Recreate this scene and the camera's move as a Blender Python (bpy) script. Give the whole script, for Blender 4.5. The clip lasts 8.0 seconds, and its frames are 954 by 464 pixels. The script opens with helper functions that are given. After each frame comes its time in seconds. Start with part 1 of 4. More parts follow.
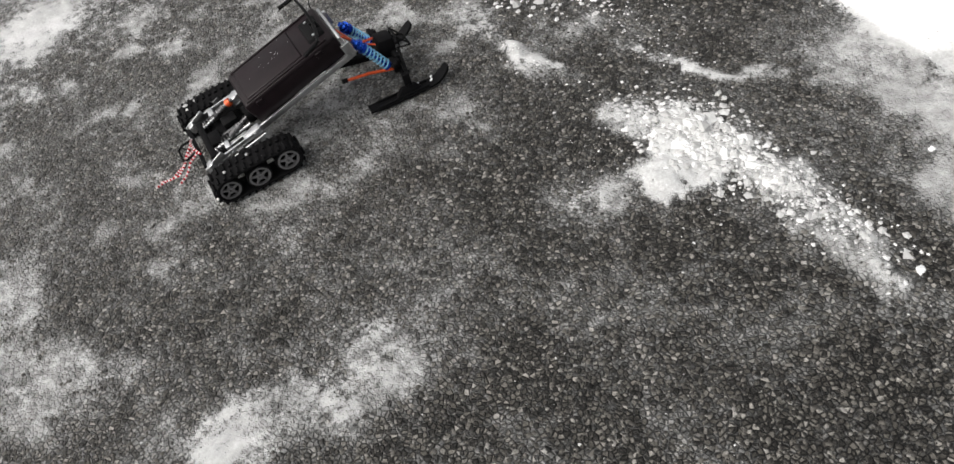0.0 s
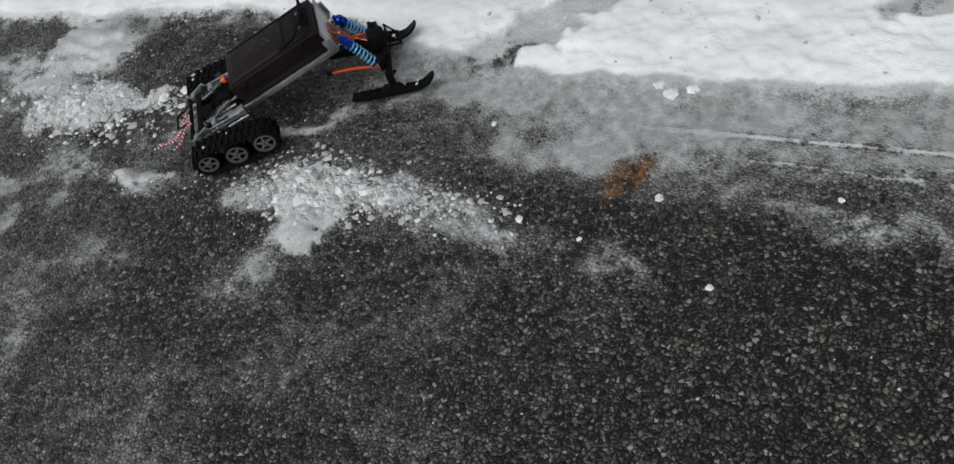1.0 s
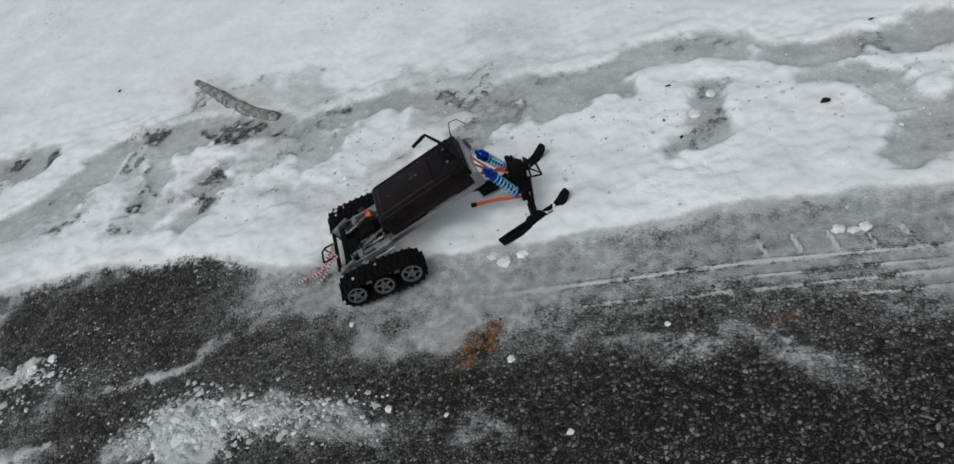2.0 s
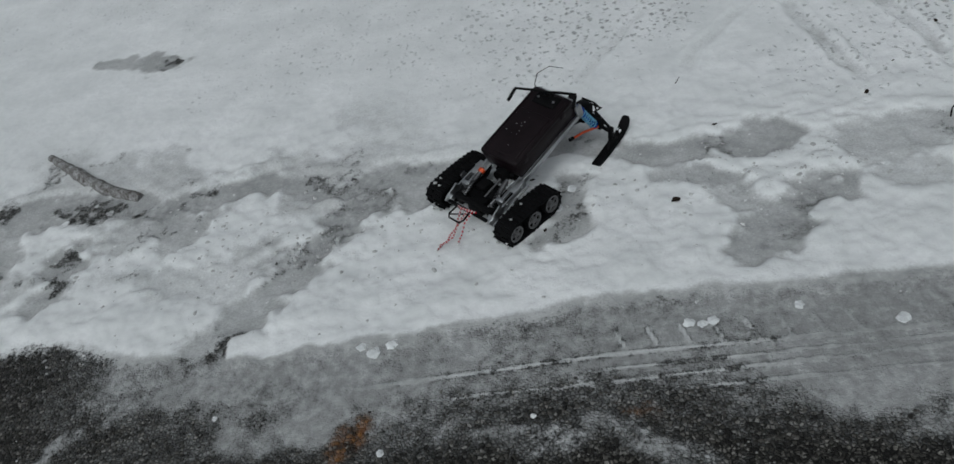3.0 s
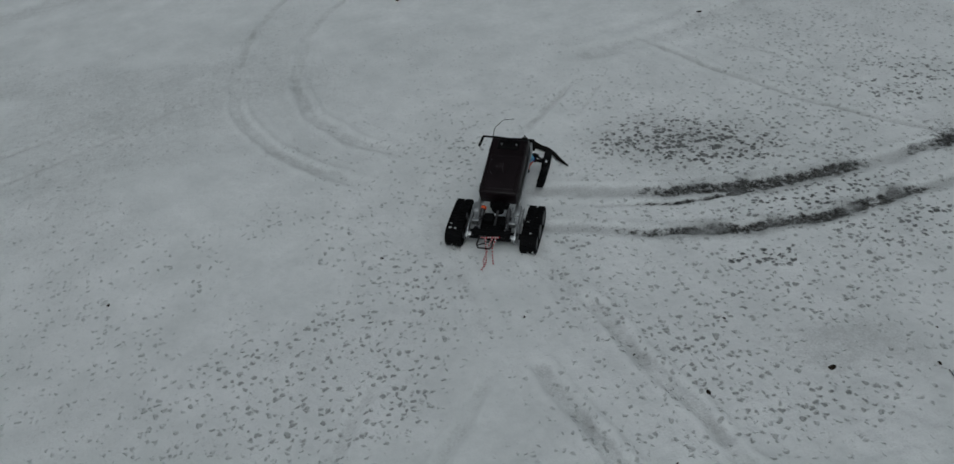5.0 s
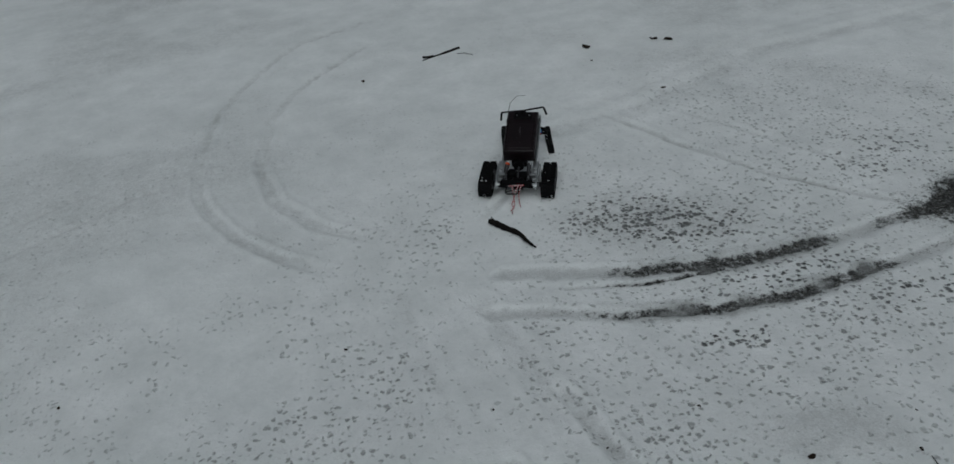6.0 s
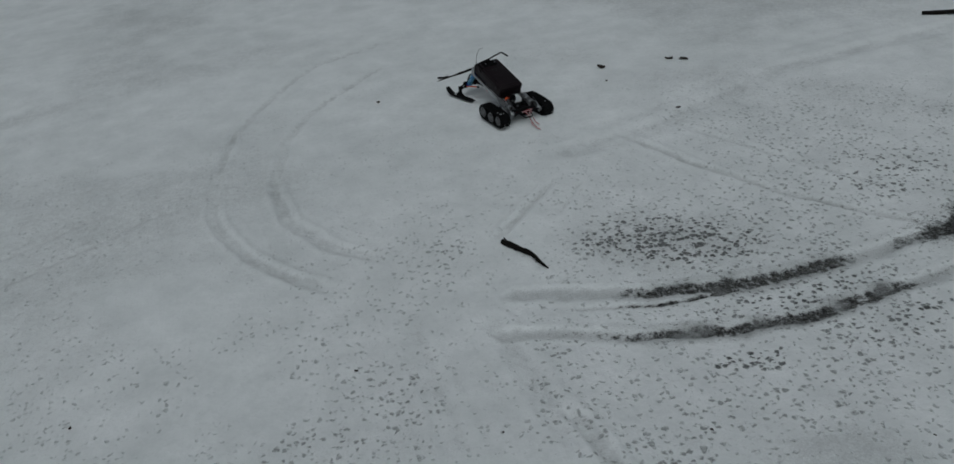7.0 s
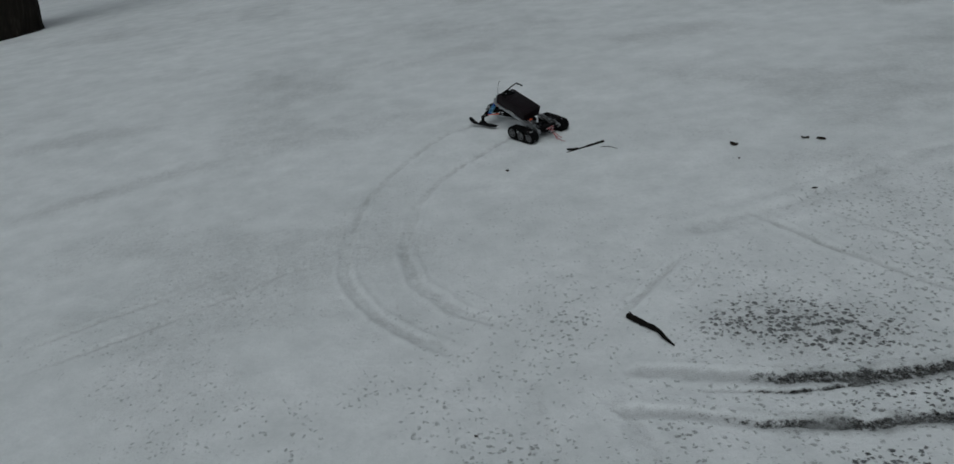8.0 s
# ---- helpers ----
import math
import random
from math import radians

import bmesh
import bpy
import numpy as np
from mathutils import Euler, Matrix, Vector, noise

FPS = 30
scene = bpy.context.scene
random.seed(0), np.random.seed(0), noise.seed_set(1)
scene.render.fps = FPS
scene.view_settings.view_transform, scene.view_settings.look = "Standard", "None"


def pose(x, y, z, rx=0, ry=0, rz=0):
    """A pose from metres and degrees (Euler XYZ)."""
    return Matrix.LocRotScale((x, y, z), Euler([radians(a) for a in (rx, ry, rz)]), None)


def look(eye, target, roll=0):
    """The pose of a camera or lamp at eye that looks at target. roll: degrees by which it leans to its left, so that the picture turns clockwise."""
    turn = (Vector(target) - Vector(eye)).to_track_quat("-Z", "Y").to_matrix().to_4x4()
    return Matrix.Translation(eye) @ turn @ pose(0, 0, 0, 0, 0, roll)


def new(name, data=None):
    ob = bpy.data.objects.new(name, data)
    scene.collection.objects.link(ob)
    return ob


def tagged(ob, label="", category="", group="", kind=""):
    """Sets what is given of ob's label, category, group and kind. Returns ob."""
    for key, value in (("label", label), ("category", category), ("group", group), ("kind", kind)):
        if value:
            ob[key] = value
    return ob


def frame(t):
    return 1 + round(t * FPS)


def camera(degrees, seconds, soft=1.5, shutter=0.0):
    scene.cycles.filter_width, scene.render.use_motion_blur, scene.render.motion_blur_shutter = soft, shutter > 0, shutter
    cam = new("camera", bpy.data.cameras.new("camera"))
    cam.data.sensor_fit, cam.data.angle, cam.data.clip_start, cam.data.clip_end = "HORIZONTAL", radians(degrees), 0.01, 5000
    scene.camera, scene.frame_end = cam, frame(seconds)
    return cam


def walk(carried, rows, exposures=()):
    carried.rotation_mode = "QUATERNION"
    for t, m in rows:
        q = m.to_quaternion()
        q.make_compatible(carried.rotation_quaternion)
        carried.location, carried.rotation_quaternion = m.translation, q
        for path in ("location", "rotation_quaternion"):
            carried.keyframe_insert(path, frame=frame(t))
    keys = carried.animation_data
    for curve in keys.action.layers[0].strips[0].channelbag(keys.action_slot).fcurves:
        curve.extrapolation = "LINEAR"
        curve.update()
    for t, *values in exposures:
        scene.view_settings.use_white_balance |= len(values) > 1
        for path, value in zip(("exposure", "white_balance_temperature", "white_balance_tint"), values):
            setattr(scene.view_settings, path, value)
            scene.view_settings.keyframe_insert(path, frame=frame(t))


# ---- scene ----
cam = camera(57.4, 8.0)
PATH = [
    (0, (-0.122, -0.098, 1.213), (-1.305, 0.407, -0.319), -17.6),
    (0.5, (-0.01, -0.12, 1.216), (-0.978, 0.699, -0.331), -18.5),
    (1, (0.086, -0.097, 1.258), (-0.701, 0.896, -0.29), -19.6),
    (1.5, (0.206, -0.118, 1.279), (-0.522, 1.065, -0.161), -22.3),
    (1.7, (0.236, -0.124, 1.294), (-0.464, 1.158, -0.073), -22.7),
    (2.8, (0.246, -0.12, 1.372), (-0.124, 1.326, 0.041), -16.0),
    (3, (0.241, -0.112, 1.383), (-0.067, 1.384, 0.092), -13.5),
    (3.5, (0.227, 0.001, 1.4), (0.066, 1.572, 0.172), -11.2),
    (4, (0.37, 0.36, 1.5), (0.321, 1.955, 0.294), -10.7),
    (4.5, (0.44, 0.591, 1.496), (0.5, 2.182, 0.287), -10.6),
    (5, (0.399, 0.81, 1.574), (0.717, 2.434, 0.451), -6.4),
    (5.2, (0.394, 0.856, 1.585), (0.756, 2.492, 0.493), -6.0),
    (6.3, (0.486, 0.883, 1.587), (0.892, 2.575, 0.602), -6.8),
    (6.5, (0.493, 0.88, 1.586), (0.899, 2.574, 0.602), -7.0),
    (7, (0.49, 0.884, 1.581), (0.855, 2.603, 0.626), -7.3),
    (7.5, (0.478, 0.876, 1.584), (0.735, 2.637, 0.672), -8.0),
    (8, (0.448, 0.875, 1.597), (0.586, 2.71, 0.812), -7.6),
]
EXPOSURES = [(0.0, 0.95, 6700, 10), (0.6, 0.4, 6500, 8), (1.0, 0.0, 6300, 7), (1.7, -0.18, 6200, 6), (2.8, -0.60, 6100, 5), (3.5, -0.92, 6020, 3), (4.5, -1.22, 5990, 2), (8.0, -1.24, 5960, 2)]
walk(cam, [(t, look(eye, target, roll)) for t, eye, target, roll in PATH], EXPOSURES)

# ---- light: an overcast winter sky ----
world = bpy.data.worlds.new("overcast_sky")
scene.world = world
world.use_nodes = True
wt = world.node_tree
sky = wt.nodes.new("ShaderNodeTexSky")
sky.sky_type = "NISHITA"
sky.sun_disc = False
sky.sun_elevation, sky.sun_rotation = radians(50), radians(200)
sky.air_density, sky.dust_density, sky.ozone_density = 1.0, 6.0, 1.0
veil = wt.nodes.new("ShaderNodeHueSaturation")      # the cloud cover takes most of the blue out
veil.inputs["Saturation"].default_value = 0.18
wt.links.new(sky.outputs[0], veil.inputs["Color"])
wt.links.new(veil.outputs[0], wt.nodes["Background"].inputs["Color"])
wt.nodes["Background"].inputs["Strength"].default_value = 0.10
sun = new("sun", bpy.data.lights.new("sun", "SUN"))
sun.data.energy, sun.data.angle, sun.data.color = 0.8, radians(45), (1.0, 0.98, 0.95)
sun.matrix_world = look((0.8, -2.0, 6.0), (0, 2, 0))


# ---- materials ----
def material(name):
    m = bpy.data.materials.new(name)
    m.use_nodes = True
    return m, m.node_tree, m.node_tree.nodes["Principled BSDF"]


def node(nt, kind, **values):
    n = nt.nodes.new(kind)
    for k, v in values.items():
        n.inputs[k.replace("_", " ")].default_value = v
    return n


def maths(nt, op, a, b=None, clamp=False):
    n = nt.nodes.new("ShaderNodeMath")
    n.operation, n.use_clamp = op, clamp
    for k, v in ((0, a), (1, b)):
        if v is None:
            continue
        if isinstance(v, (int, float)):
            n.inputs[k].default_value = v
        else:
            nt.links.new(v, n.inputs[k])
    return n.outputs[0]


def ramp(nt, fac, *stops):
    n = nt.nodes.new("ShaderNodeValToRGB")
    while len(n.color_ramp.elements) < len(stops):
        n.color_ramp.elements.new(0.5)
    for e, (p, c) in zip(n.color_ramp.elements, stops):
        e.position = p
        e.color = (c, c, c, 1) if isinstance(c, (int, float)) else (*c, 1)
    nt.links.new(fac, n.inputs[0])
    return n.outputs[0]


def blend(nt, fac, a, b):
    n = nt.nodes.new("ShaderNodeMix")
    n.data_type = "RGBA"
    nt.links.new(fac, n.inputs[0])
    for k, v in ((6, a), (7, b)):
        if isinstance(v, tuple):
            n.inputs[k].default_value = (*v, 1)
        else:
            nt.links.new(v, n.inputs[k])
    return n.outputs[2]


def noise_of(nt, scale, detail=3.0, rough=0.55, vec=None, warp=0.0):
    n = node(nt, "ShaderNodeTexNoise", Scale=scale, Detail=detail, Roughness=rough, Distortion=warp)
    if vec is not None:
        nt.links.new(vec, n.inputs["Vector"])
    return n.outputs[0]


def plain(name, colour, rough=0.5, metal=0.0, grain=60.0, vary=0.25, bump=0.15, coat=0.0):
    """A material with wear at two scales in colour and gloss, and a fine relief."""
    m, nt, b = material(name)
    co = nt.nodes.new("ShaderNodeTexCoord").outputs["Object"]
    n1, n2 = noise_of(nt, grain, 4, 0.6, co), noise_of(nt, grain * 6, 2, 0.5, co)
    mix = maths(nt, "ADD", maths(nt, "MULTIPLY", n1, 0.6), maths(nt, "MULTIPLY", n2, 0.4))
    lo, hi = tuple(c * (1 - vary) for c in colour), tuple(min(1, c * (1 + vary)) for c in colour)
    nt.links.new(ramp(nt, mix, (0.3, lo), (0.7, hi)), b.inputs["Base Color"])
    nt.links.new(ramp(nt, n1, (0.3, max(0.05, rough - 0.1)), (0.7, min(1, rough + 0.15))), b.inputs["Roughness"])
    b.inputs["Metallic"].default_value = metal
    b.inputs["Coat Weight"].default_value = coat
    b.inputs["Specular IOR Level"].default_value = 0.5 if metal else 0.06
    bp = node(nt, "ShaderNodeBump", Strength=bump, Distance=0.001)
    nt.links.new(n2, bp.inputs["Height"])
    nt.links.new(bp.outputs[0], b.inputs["Normal"])
    return m


def ground_material():
    """Asphalt, wet grey slush and snow on one sheet: the sheet's own cover, wet, speck and stain amounts say where each lies."""
    m, nt, b = material("slushy_ground")
    L = nt.links
    co = nt.nodes.new("ShaderNodeTexCoord").outputs["Object"]

    def amount(name):
        a = nt.nodes.new("ShaderNodeAttribute")
        a.attribute_name = name
        return a.outputs["Fac"]

    def mixed(a, wa, b_, wb):
        return maths(nt, "ADD", maths(nt, "MULTIPLY", a, wa), maths(nt, "MULTIPLY", b_, wb))

    def about(a, mid_, gain):
        return maths(nt, "MULTIPLY", maths(nt, "SUBTRACT", a, mid_), gain)

    cover, wet, speck, stain = amount("cover"), amount("wet"), amount("speck"), amount("stain")
    fine, mid, big, huge = noise_of(nt, 170, 3, 0.65, co), noise_of(nt, 40, 4, 0.65, co), noise_of(nt, 6, 4, 0.6, co), noise_of(nt, 1.1, 4, 0.6, co)
    # asphalt: stones of several warm greys in a dark binder
    stones = node(nt, "ShaderNodeTexVoronoi", Scale=118.0, Randomness=1.0)
    L.new(co, stones.inputs["Vector"])
    edge = node(nt, "ShaderNodeTexVoronoi", Scale=118.0, Randomness=1.0)
    edge.feature = "DISTANCE_TO_EDGE"
    L.new(co, edge.inputs["Vector"])
    sep = nt.nodes.new("ShaderNodeSeparateColor")
    L.new(stones.outputs["Color"], sep.inputs[0])
    tone = ramp(nt, sep.outputs[0], (0.0, (0.008, 0.0074, 0.0065)), (0.35, (0.022, 0.0204, 0.0178)), (0.66, (0.056, 0.0525, 0.046)), (0.90, (0.13, 0.123, 0.110)), (1.0, (0.28, 0.27, 0.25)))
    gap = ramp(nt, edge.outputs["Distance"], (0.03, 0.0), (0.20, 1.0))
    asphalt = blend(nt, gap, (0.0035, 0.0035, 0.003), tone)
    rusty = ramp(nt, sep.outputs[1], (0.3, (0.20, 0.075, 0.018)), (0.8, (0.42, 0.19, 0.055)))
    asphalt = blend(nt, maths(nt, "MULTIPLY", stain, ramp(nt, mid, (0.38, 0.05), (0.62, 0.95))), asphalt, rusty)
    # thin frost lies on the stones first, and in patches
    frost = maths(nt, "ADD", mixed(fine, 0.45, mid, 0.35), maths(nt, "MULTIPLY", sep.outputs[2], 0.20))
    film = maths(nt, "MULTIPLY", ramp(nt, maths(nt, "ADD", about(wet, 0.5, 0.55), frost), (0.34, 0.0), (0.66, 1.0)), ramp(nt, gap, (0.0, 0.45), (1.0, 1.0)))
    ice = ramp(nt, mixed(mid, 0.6, big, 0.4), (0.30, (0.19, 0.195, 0.194)), (0.52, (0.33, 0.335, 0.335)), (0.72, (0.54, 0.55, 0.555)))
    base = blend(nt, maths(nt, "MULTIPLY", film, 0.75), asphalt, ice)
    # closed grey ice, with dark grains that show through
    solid = ramp(nt, maths(nt, "ADD", wet, maths(nt, "ADD", about(mid, 0.5, 0.5), about(fine, 0.5, 0.45))), (0.52, 0.0), (0.80, 0.93))
    base = blend(nt, solid, base, ice)
    # snow, ragged and porous at its edges
    rag = maths(nt, "ADD", cover, about(mixed(fine, 0.45, mid, 0.55), 0.5, 1.9))
    snowy = ramp(nt, rag, (0.34, 0.0), (0.66, 1.0))
    dots = node(nt, "ShaderNodeTexVoronoi", Scale=56.0, Randomness=1.0)
    twist = node(nt, "ShaderNodeTexNoise", Scale=60.0, Detail=2.0)
    L.new(co, twist.inputs["Vector"])
    push = nt.nodes.new("ShaderNodeVectorMath")
    push.operation = "MULTIPLY_ADD"
    push.inputs[1].default_value = (0.024, 0.024, 0.0)
    L.new(twist.outputs["Color"], push.inputs[0])
    L.new(co, push.inputs[2])
    L.new(push.outputs[0], dots.inputs["Vector"])
    dsep = nt.nodes.new("ShaderNodeSeparateColor")
    L.new(dots.outputs["Color"], dsep.inputs[0])
    reach = maths(nt, "ADD", maths(nt, "MULTIPLY", speck, 0.60), about(dsep.outputs[0], 0.34, 0.42))
    pit = maths(nt, "SUBTRACT", reach, maths(nt, "ADD", dots.outputs["Distance"], about(fine, 0.5, 0.30)))
    pit = maths(nt, "MULTIPLY", ramp(nt, pit, (-0.08, 0.0), (0.26, 1.0)), ramp(nt, speck, (0.04, 0.0), (0.12, 1.0)))
    snow = ramp(nt, maths(nt, "ADD", mixed(big, 0.40, mid, 0.25), maths(nt, "ADD", maths(nt, "MULTIPLY", huge, 0.25), maths(nt, "MULTIPLY", fine, 0.10))), (0.32, (0.61, 0.63, 0.635)), (0.66, (0.87, 0.88, 0.89)))
    under = blend(nt, ramp(nt, maths(nt, "ADD", speck, about(dsep.outputs[1], 0.5, 0.35)), (0.35, 0.0), (0.8, 1.0)), (0.25, 0.26, 0.265), (0.03, 0.03, 0.03))
    snow = blend(nt, maths(nt, "MULTIPLY", pit, ramp(nt, speck, (0.08, 0.16), (0.38, 0.46), (0.60, 0.95))), snow, under)
    icy = ramp(nt, maths(nt, "ADD", wet, about(mixed(mid, 0.55, fine, 0.45), 0.5, 1.6)), (0.14, 0.0), (0.80, 0.90))
    snow = blend(nt, icy, snow, ice)
    L.new(blend(nt, snowy, base, snow), b.inputs["Base Color"])
    rough = maths(nt, "ADD", maths(nt, "MULTIPLY", snowy, 0.30), maths(nt, "MULTIPLY", mid, 0.25))
    L.new(maths(nt, "ADD", rough, 0.38, True), b.inputs["Roughness"])
    b.inputs["Specular IOR Level"].default_value = 0.30
    # relief: stones where bare, crusty grain in patches where snowy, pits
    bare = maths(nt, "MULTIPLY", maths(nt, "ADD", gap, maths(nt, "MULTIPLY", sep.outputs[2], 0.6)), maths(nt, "MULTIPLY", maths(nt, "SUBTRACT", 1.0, snowy), maths(nt, "SUBTRACT", 1.0, solid)))
    crust = ramp(nt, mixed(big, 0.45, huge, 0.55), (0.42, 0.12), (0.62, 0.95))
    grain = maths(nt, "MULTIPLY", maths(nt, "MULTIPLY", mixed(fine, 0.35, mid, 1.0), snowy), crust)
    slush = maths(nt, "MULTIPLY", mixed(fine, 0.6, mid, 0.8), maths(nt, "SUBTRACT", 1.0, snowy))
    relief = maths(nt, "SUBTRACT", maths(nt, "ADD", maths(nt, "ADD", bare, slush), maths(nt, "ADD", grain, maths(nt, "MULTIPLY", snowy, 0.8))), maths(nt, "MULTIPLY", pit, 1.0))
    bp = node(nt, "ShaderNodeBump", Strength=0.85, Distance=0.0042)
    L.new(relief, bp.inputs["Height"])
    L.new(bp.outputs[0], b.inputs["Normal"])
    return m


def aggregate_material():
    """Loose-set road stones, each of its own warm grey."""
    m, nt, b = material("road_stone")
    g = nt.nodes.new("ShaderNodeNewGeometry")
    co = nt.nodes.new("ShaderNodeTexCoord").outputs["Object"]
    fine = noise_of(nt, 300, 2, 0.6, co)
    pick = maths(nt, "ADD", g.outputs["Random Per Island"], maths(nt, "MULTIPLY", maths(nt, "SUBTRACT", fine, 0.5), 0.25))
    nt.links.new(ramp(nt, pick, (0.0, (0.010, 0.0093, 0.008)), (0.40, (0.030, 0.0278, 0.0243)), (0.72, (0.062, 0.058, 0.051)), (0.92, (0.105, 0.100, 0.090)), (1.0, (0.19, 0.185, 0.175))), b.inputs["Base Color"])
    b.inputs["Roughness"].default_value = 0.5
    b.inputs["Specular IOR Level"].default_value = 0.4
    return m


def slush_material():
    """Half-melted snow crumbs: grey, wet and partly clear."""
    m, nt, b = material("wet_slush")
    g = nt.nodes.new("ShaderNodeNewGeometry")
    co = nt.nodes.new("ShaderNodeTexCoord").outputs["Object"]
    n1 = noise_of(nt, 120, 3, 0.6, co)
    pick = maths(nt, "ADD", maths(nt, "MULTIPLY", g.outputs["Random Per Island"], 0.7), maths(nt, "MULTIPLY", n1, 0.3))
    nt.links.new(ramp(nt, pick, (0.1, (0.34, 0.342, 0.34)), (0.55, (0.46, 0.465, 0.465)), (0.95, (0.76, 0.77, 0.775))), b.inputs["Base Color"])
    b.inputs["Roughness"].default_value = 0.42
    bp = node(nt, "ShaderNodeBump", Strength=0.5, Distance=0.0015)
    nt.links.new(n1, bp.inputs["Height"])
    nt.links.new(bp.outputs[0], b.inputs["Normal"])
    return m


def bark_material(name, scale, depth=1.0):
    m, nt, b = material(name)
    co = nt.nodes.new("ShaderNodeTexCoord").outputs["Object"]
    mp = node(nt, "ShaderNodeMapping", Scale=(1, 1, 0.22))
    nt.links.new(co, mp.inputs["Vector"])
    n1, n2 = noise_of(nt, scale, 5, 0.7, mp.outputs[0], 0.6), noise_of(nt, scale * 5, 3, 0.6, co)
    nt.links.new(ramp(nt, n1, (0.3, (0.004, 0.0035, 0.003)), (0.55, (0.015 * depth, 0.012 * depth, 0.009 * depth)), (0.75, (0.05 * depth, 0.043 * depth, 0.033 * depth))), b.inputs["Base Color"])
    b.inputs["Roughness"].default_value = 0.9
    b.inputs["Specular IOR Level"].default_value = 0.15
    bp = node(nt, "ShaderNodeBump", Strength=0.9, Distance=0.3 / scale)
    nt.links.new(maths(nt, "ADD", n1, maths(nt, "MULTIPLY", n2, 0.3)), bp.inputs["Height"])
    nt.links.new(bp.outputs[0], b.inputs["Normal"])
    return m


def snow_material():
    m, nt, b = material("loose_snow")
    co = nt.nodes.new("ShaderNodeTexCoord").outputs["Object"]
    n1, n2 = noise_of(nt, 30, 4, 0.6, co), noise_of(nt, 200, 2, 0.5, co)
    nt.links.new(ramp(nt, n1, (0.3, (0.55, 0.57, 0.58)), (0.65, (0.82, 0.84, 0.85))), b.inputs["Base Color"])
    b.inputs["Roughness"].default_value = 0.7
    bp = node(nt, "ShaderNodeBump", Strength=0.5, Distance=0.002)
    nt.links.new(n2, bp.inputs["Height"])
    nt.links.new(bp.outputs[0], b.inputs["Normal"])
    return m


def crusted_bark_material():
    """Old bark under patches of frozen snow."""
    m, nt, b = material("snow_crusted_bark")
    co = nt.nodes.new("ShaderNodeTexCoord").outputs["Object"]
    n1, n2 = noise_of(nt, 45, 5, 0.7, co), noise_of(nt, 220, 3, 0.6, co)
    mask = ramp(nt, maths(nt, "ADD", maths(nt, "MULTIPLY", n1, 0.65), maths(nt, "MULTIPLY", n2, 0.35)), (0.40, 0.0), (0.64, 1.0))
    nt.links.new(blend(nt, mask, (0.060, 0.050, 0.043), (0.42, 0.425, 0.43)), b.inputs["Base Color"])
    b.inputs["Roughness"].default_value = 0.85
    bp = node(nt, "ShaderNodeBump", Strength=0.9, Distance=0.004)
    nt.links.new(n1, bp.inputs["Height"])
    nt.links.new(bp.outputs[0], b.inputs["Normal"])
    return m


GROUND, SNOW, STONE, SLUSH = ground_material(), snow_material(), aggregate_material(), slush_material()
RUBBER = plain("black_rubber", (0.006, 0.006, 0.0065), 0.7, 0, 40, 0.4, 0.4)
PLASTIC = plain("black_plastic", (0.005, 0.005, 0.0055), 0.5, 0, 50, 0.3, 0.15)
PLUM = plain("plum_black_lacquer", (0.008, 0.0046, 0.006), 0.40, 0, 14, 0.5, 0.1, 0.0)
PLUM.node_tree.nodes["Principled BSDF"].inputs["Specular IOR Level"].default_value = 0.18
ALU = plain("brushed_aluminium", (0.42, 0.43, 0.44), 0.40, 1.0, 60, 0.18, 0.2)
STEEL = plain("dull_steel", (0.12, 0.12, 0.125), 0.5, 1.0, 60, 0.3, 0.3)
RIM = plain("grey_rim_plastic", (0.16, 0.16, 0.165), 0.4, 0.6, 60, 0.3, 0.2)
BLUE = plain("blue_anodised_aluminium", (0.012, 0.07, 0.42), 0.28, 0.85, 70, 0.25, 0.1)
SPRING = plain("pale_blue_spring", (0.18, 0.46, 0.66), 0.35, 0.3, 70, 0.2, 0.1)
ORANGE = plain("orange_red_anodised", (0.62, 0.085, 0.02), 0.38, 0.3, 70, 0.2, 0.1)
RED = plain("red_cord", (0.34, 0.012, 0.022), 0.8, 0, 200, 0.3, 0.5)
WHITE = plain("white_cord", (0.55, 0.53, 0.53), 0.8, 0, 200, 0.15, 0.5)
BARK = bark_material("dark_bark", 9.0)
CHAR = bark_material("wet_black_wood", 60.0, 0.35)
FROSTED = crusted_bark_material()
LEAF = plain("wet_leaf_litter", (0.022, 0.016, 0.012), 0.6, 0, 80, 0.4, 0.4)


# ---- ground: one sheet, finest along the drive ----
RNG = np.random.RandomState(7)
TABLE = RNG.rand(256, 256)


def lattice(x, y, size, shift=0):
    """Smooth noise, 0 to 1, with cells of that size in metres."""
    u, v = x / size + 37.1 * shift, y / size + 17.7 * shift
    i, j = np.floor(u).astype(int), np.floor(v).astype(int)
    a, c = u - i, v - j
    a, c = a * a * (3 - 2 * a), c * c * (3 - 2 * c)
    t = lambda p, q: TABLE[p % 256, q % 256]
    return (t(i, j) * (1 - a) + t(i + 1, j) * a) * (1 - c) + (t(i, j + 1) * (1 - a) + t(i + 1, j + 1) * a) * c


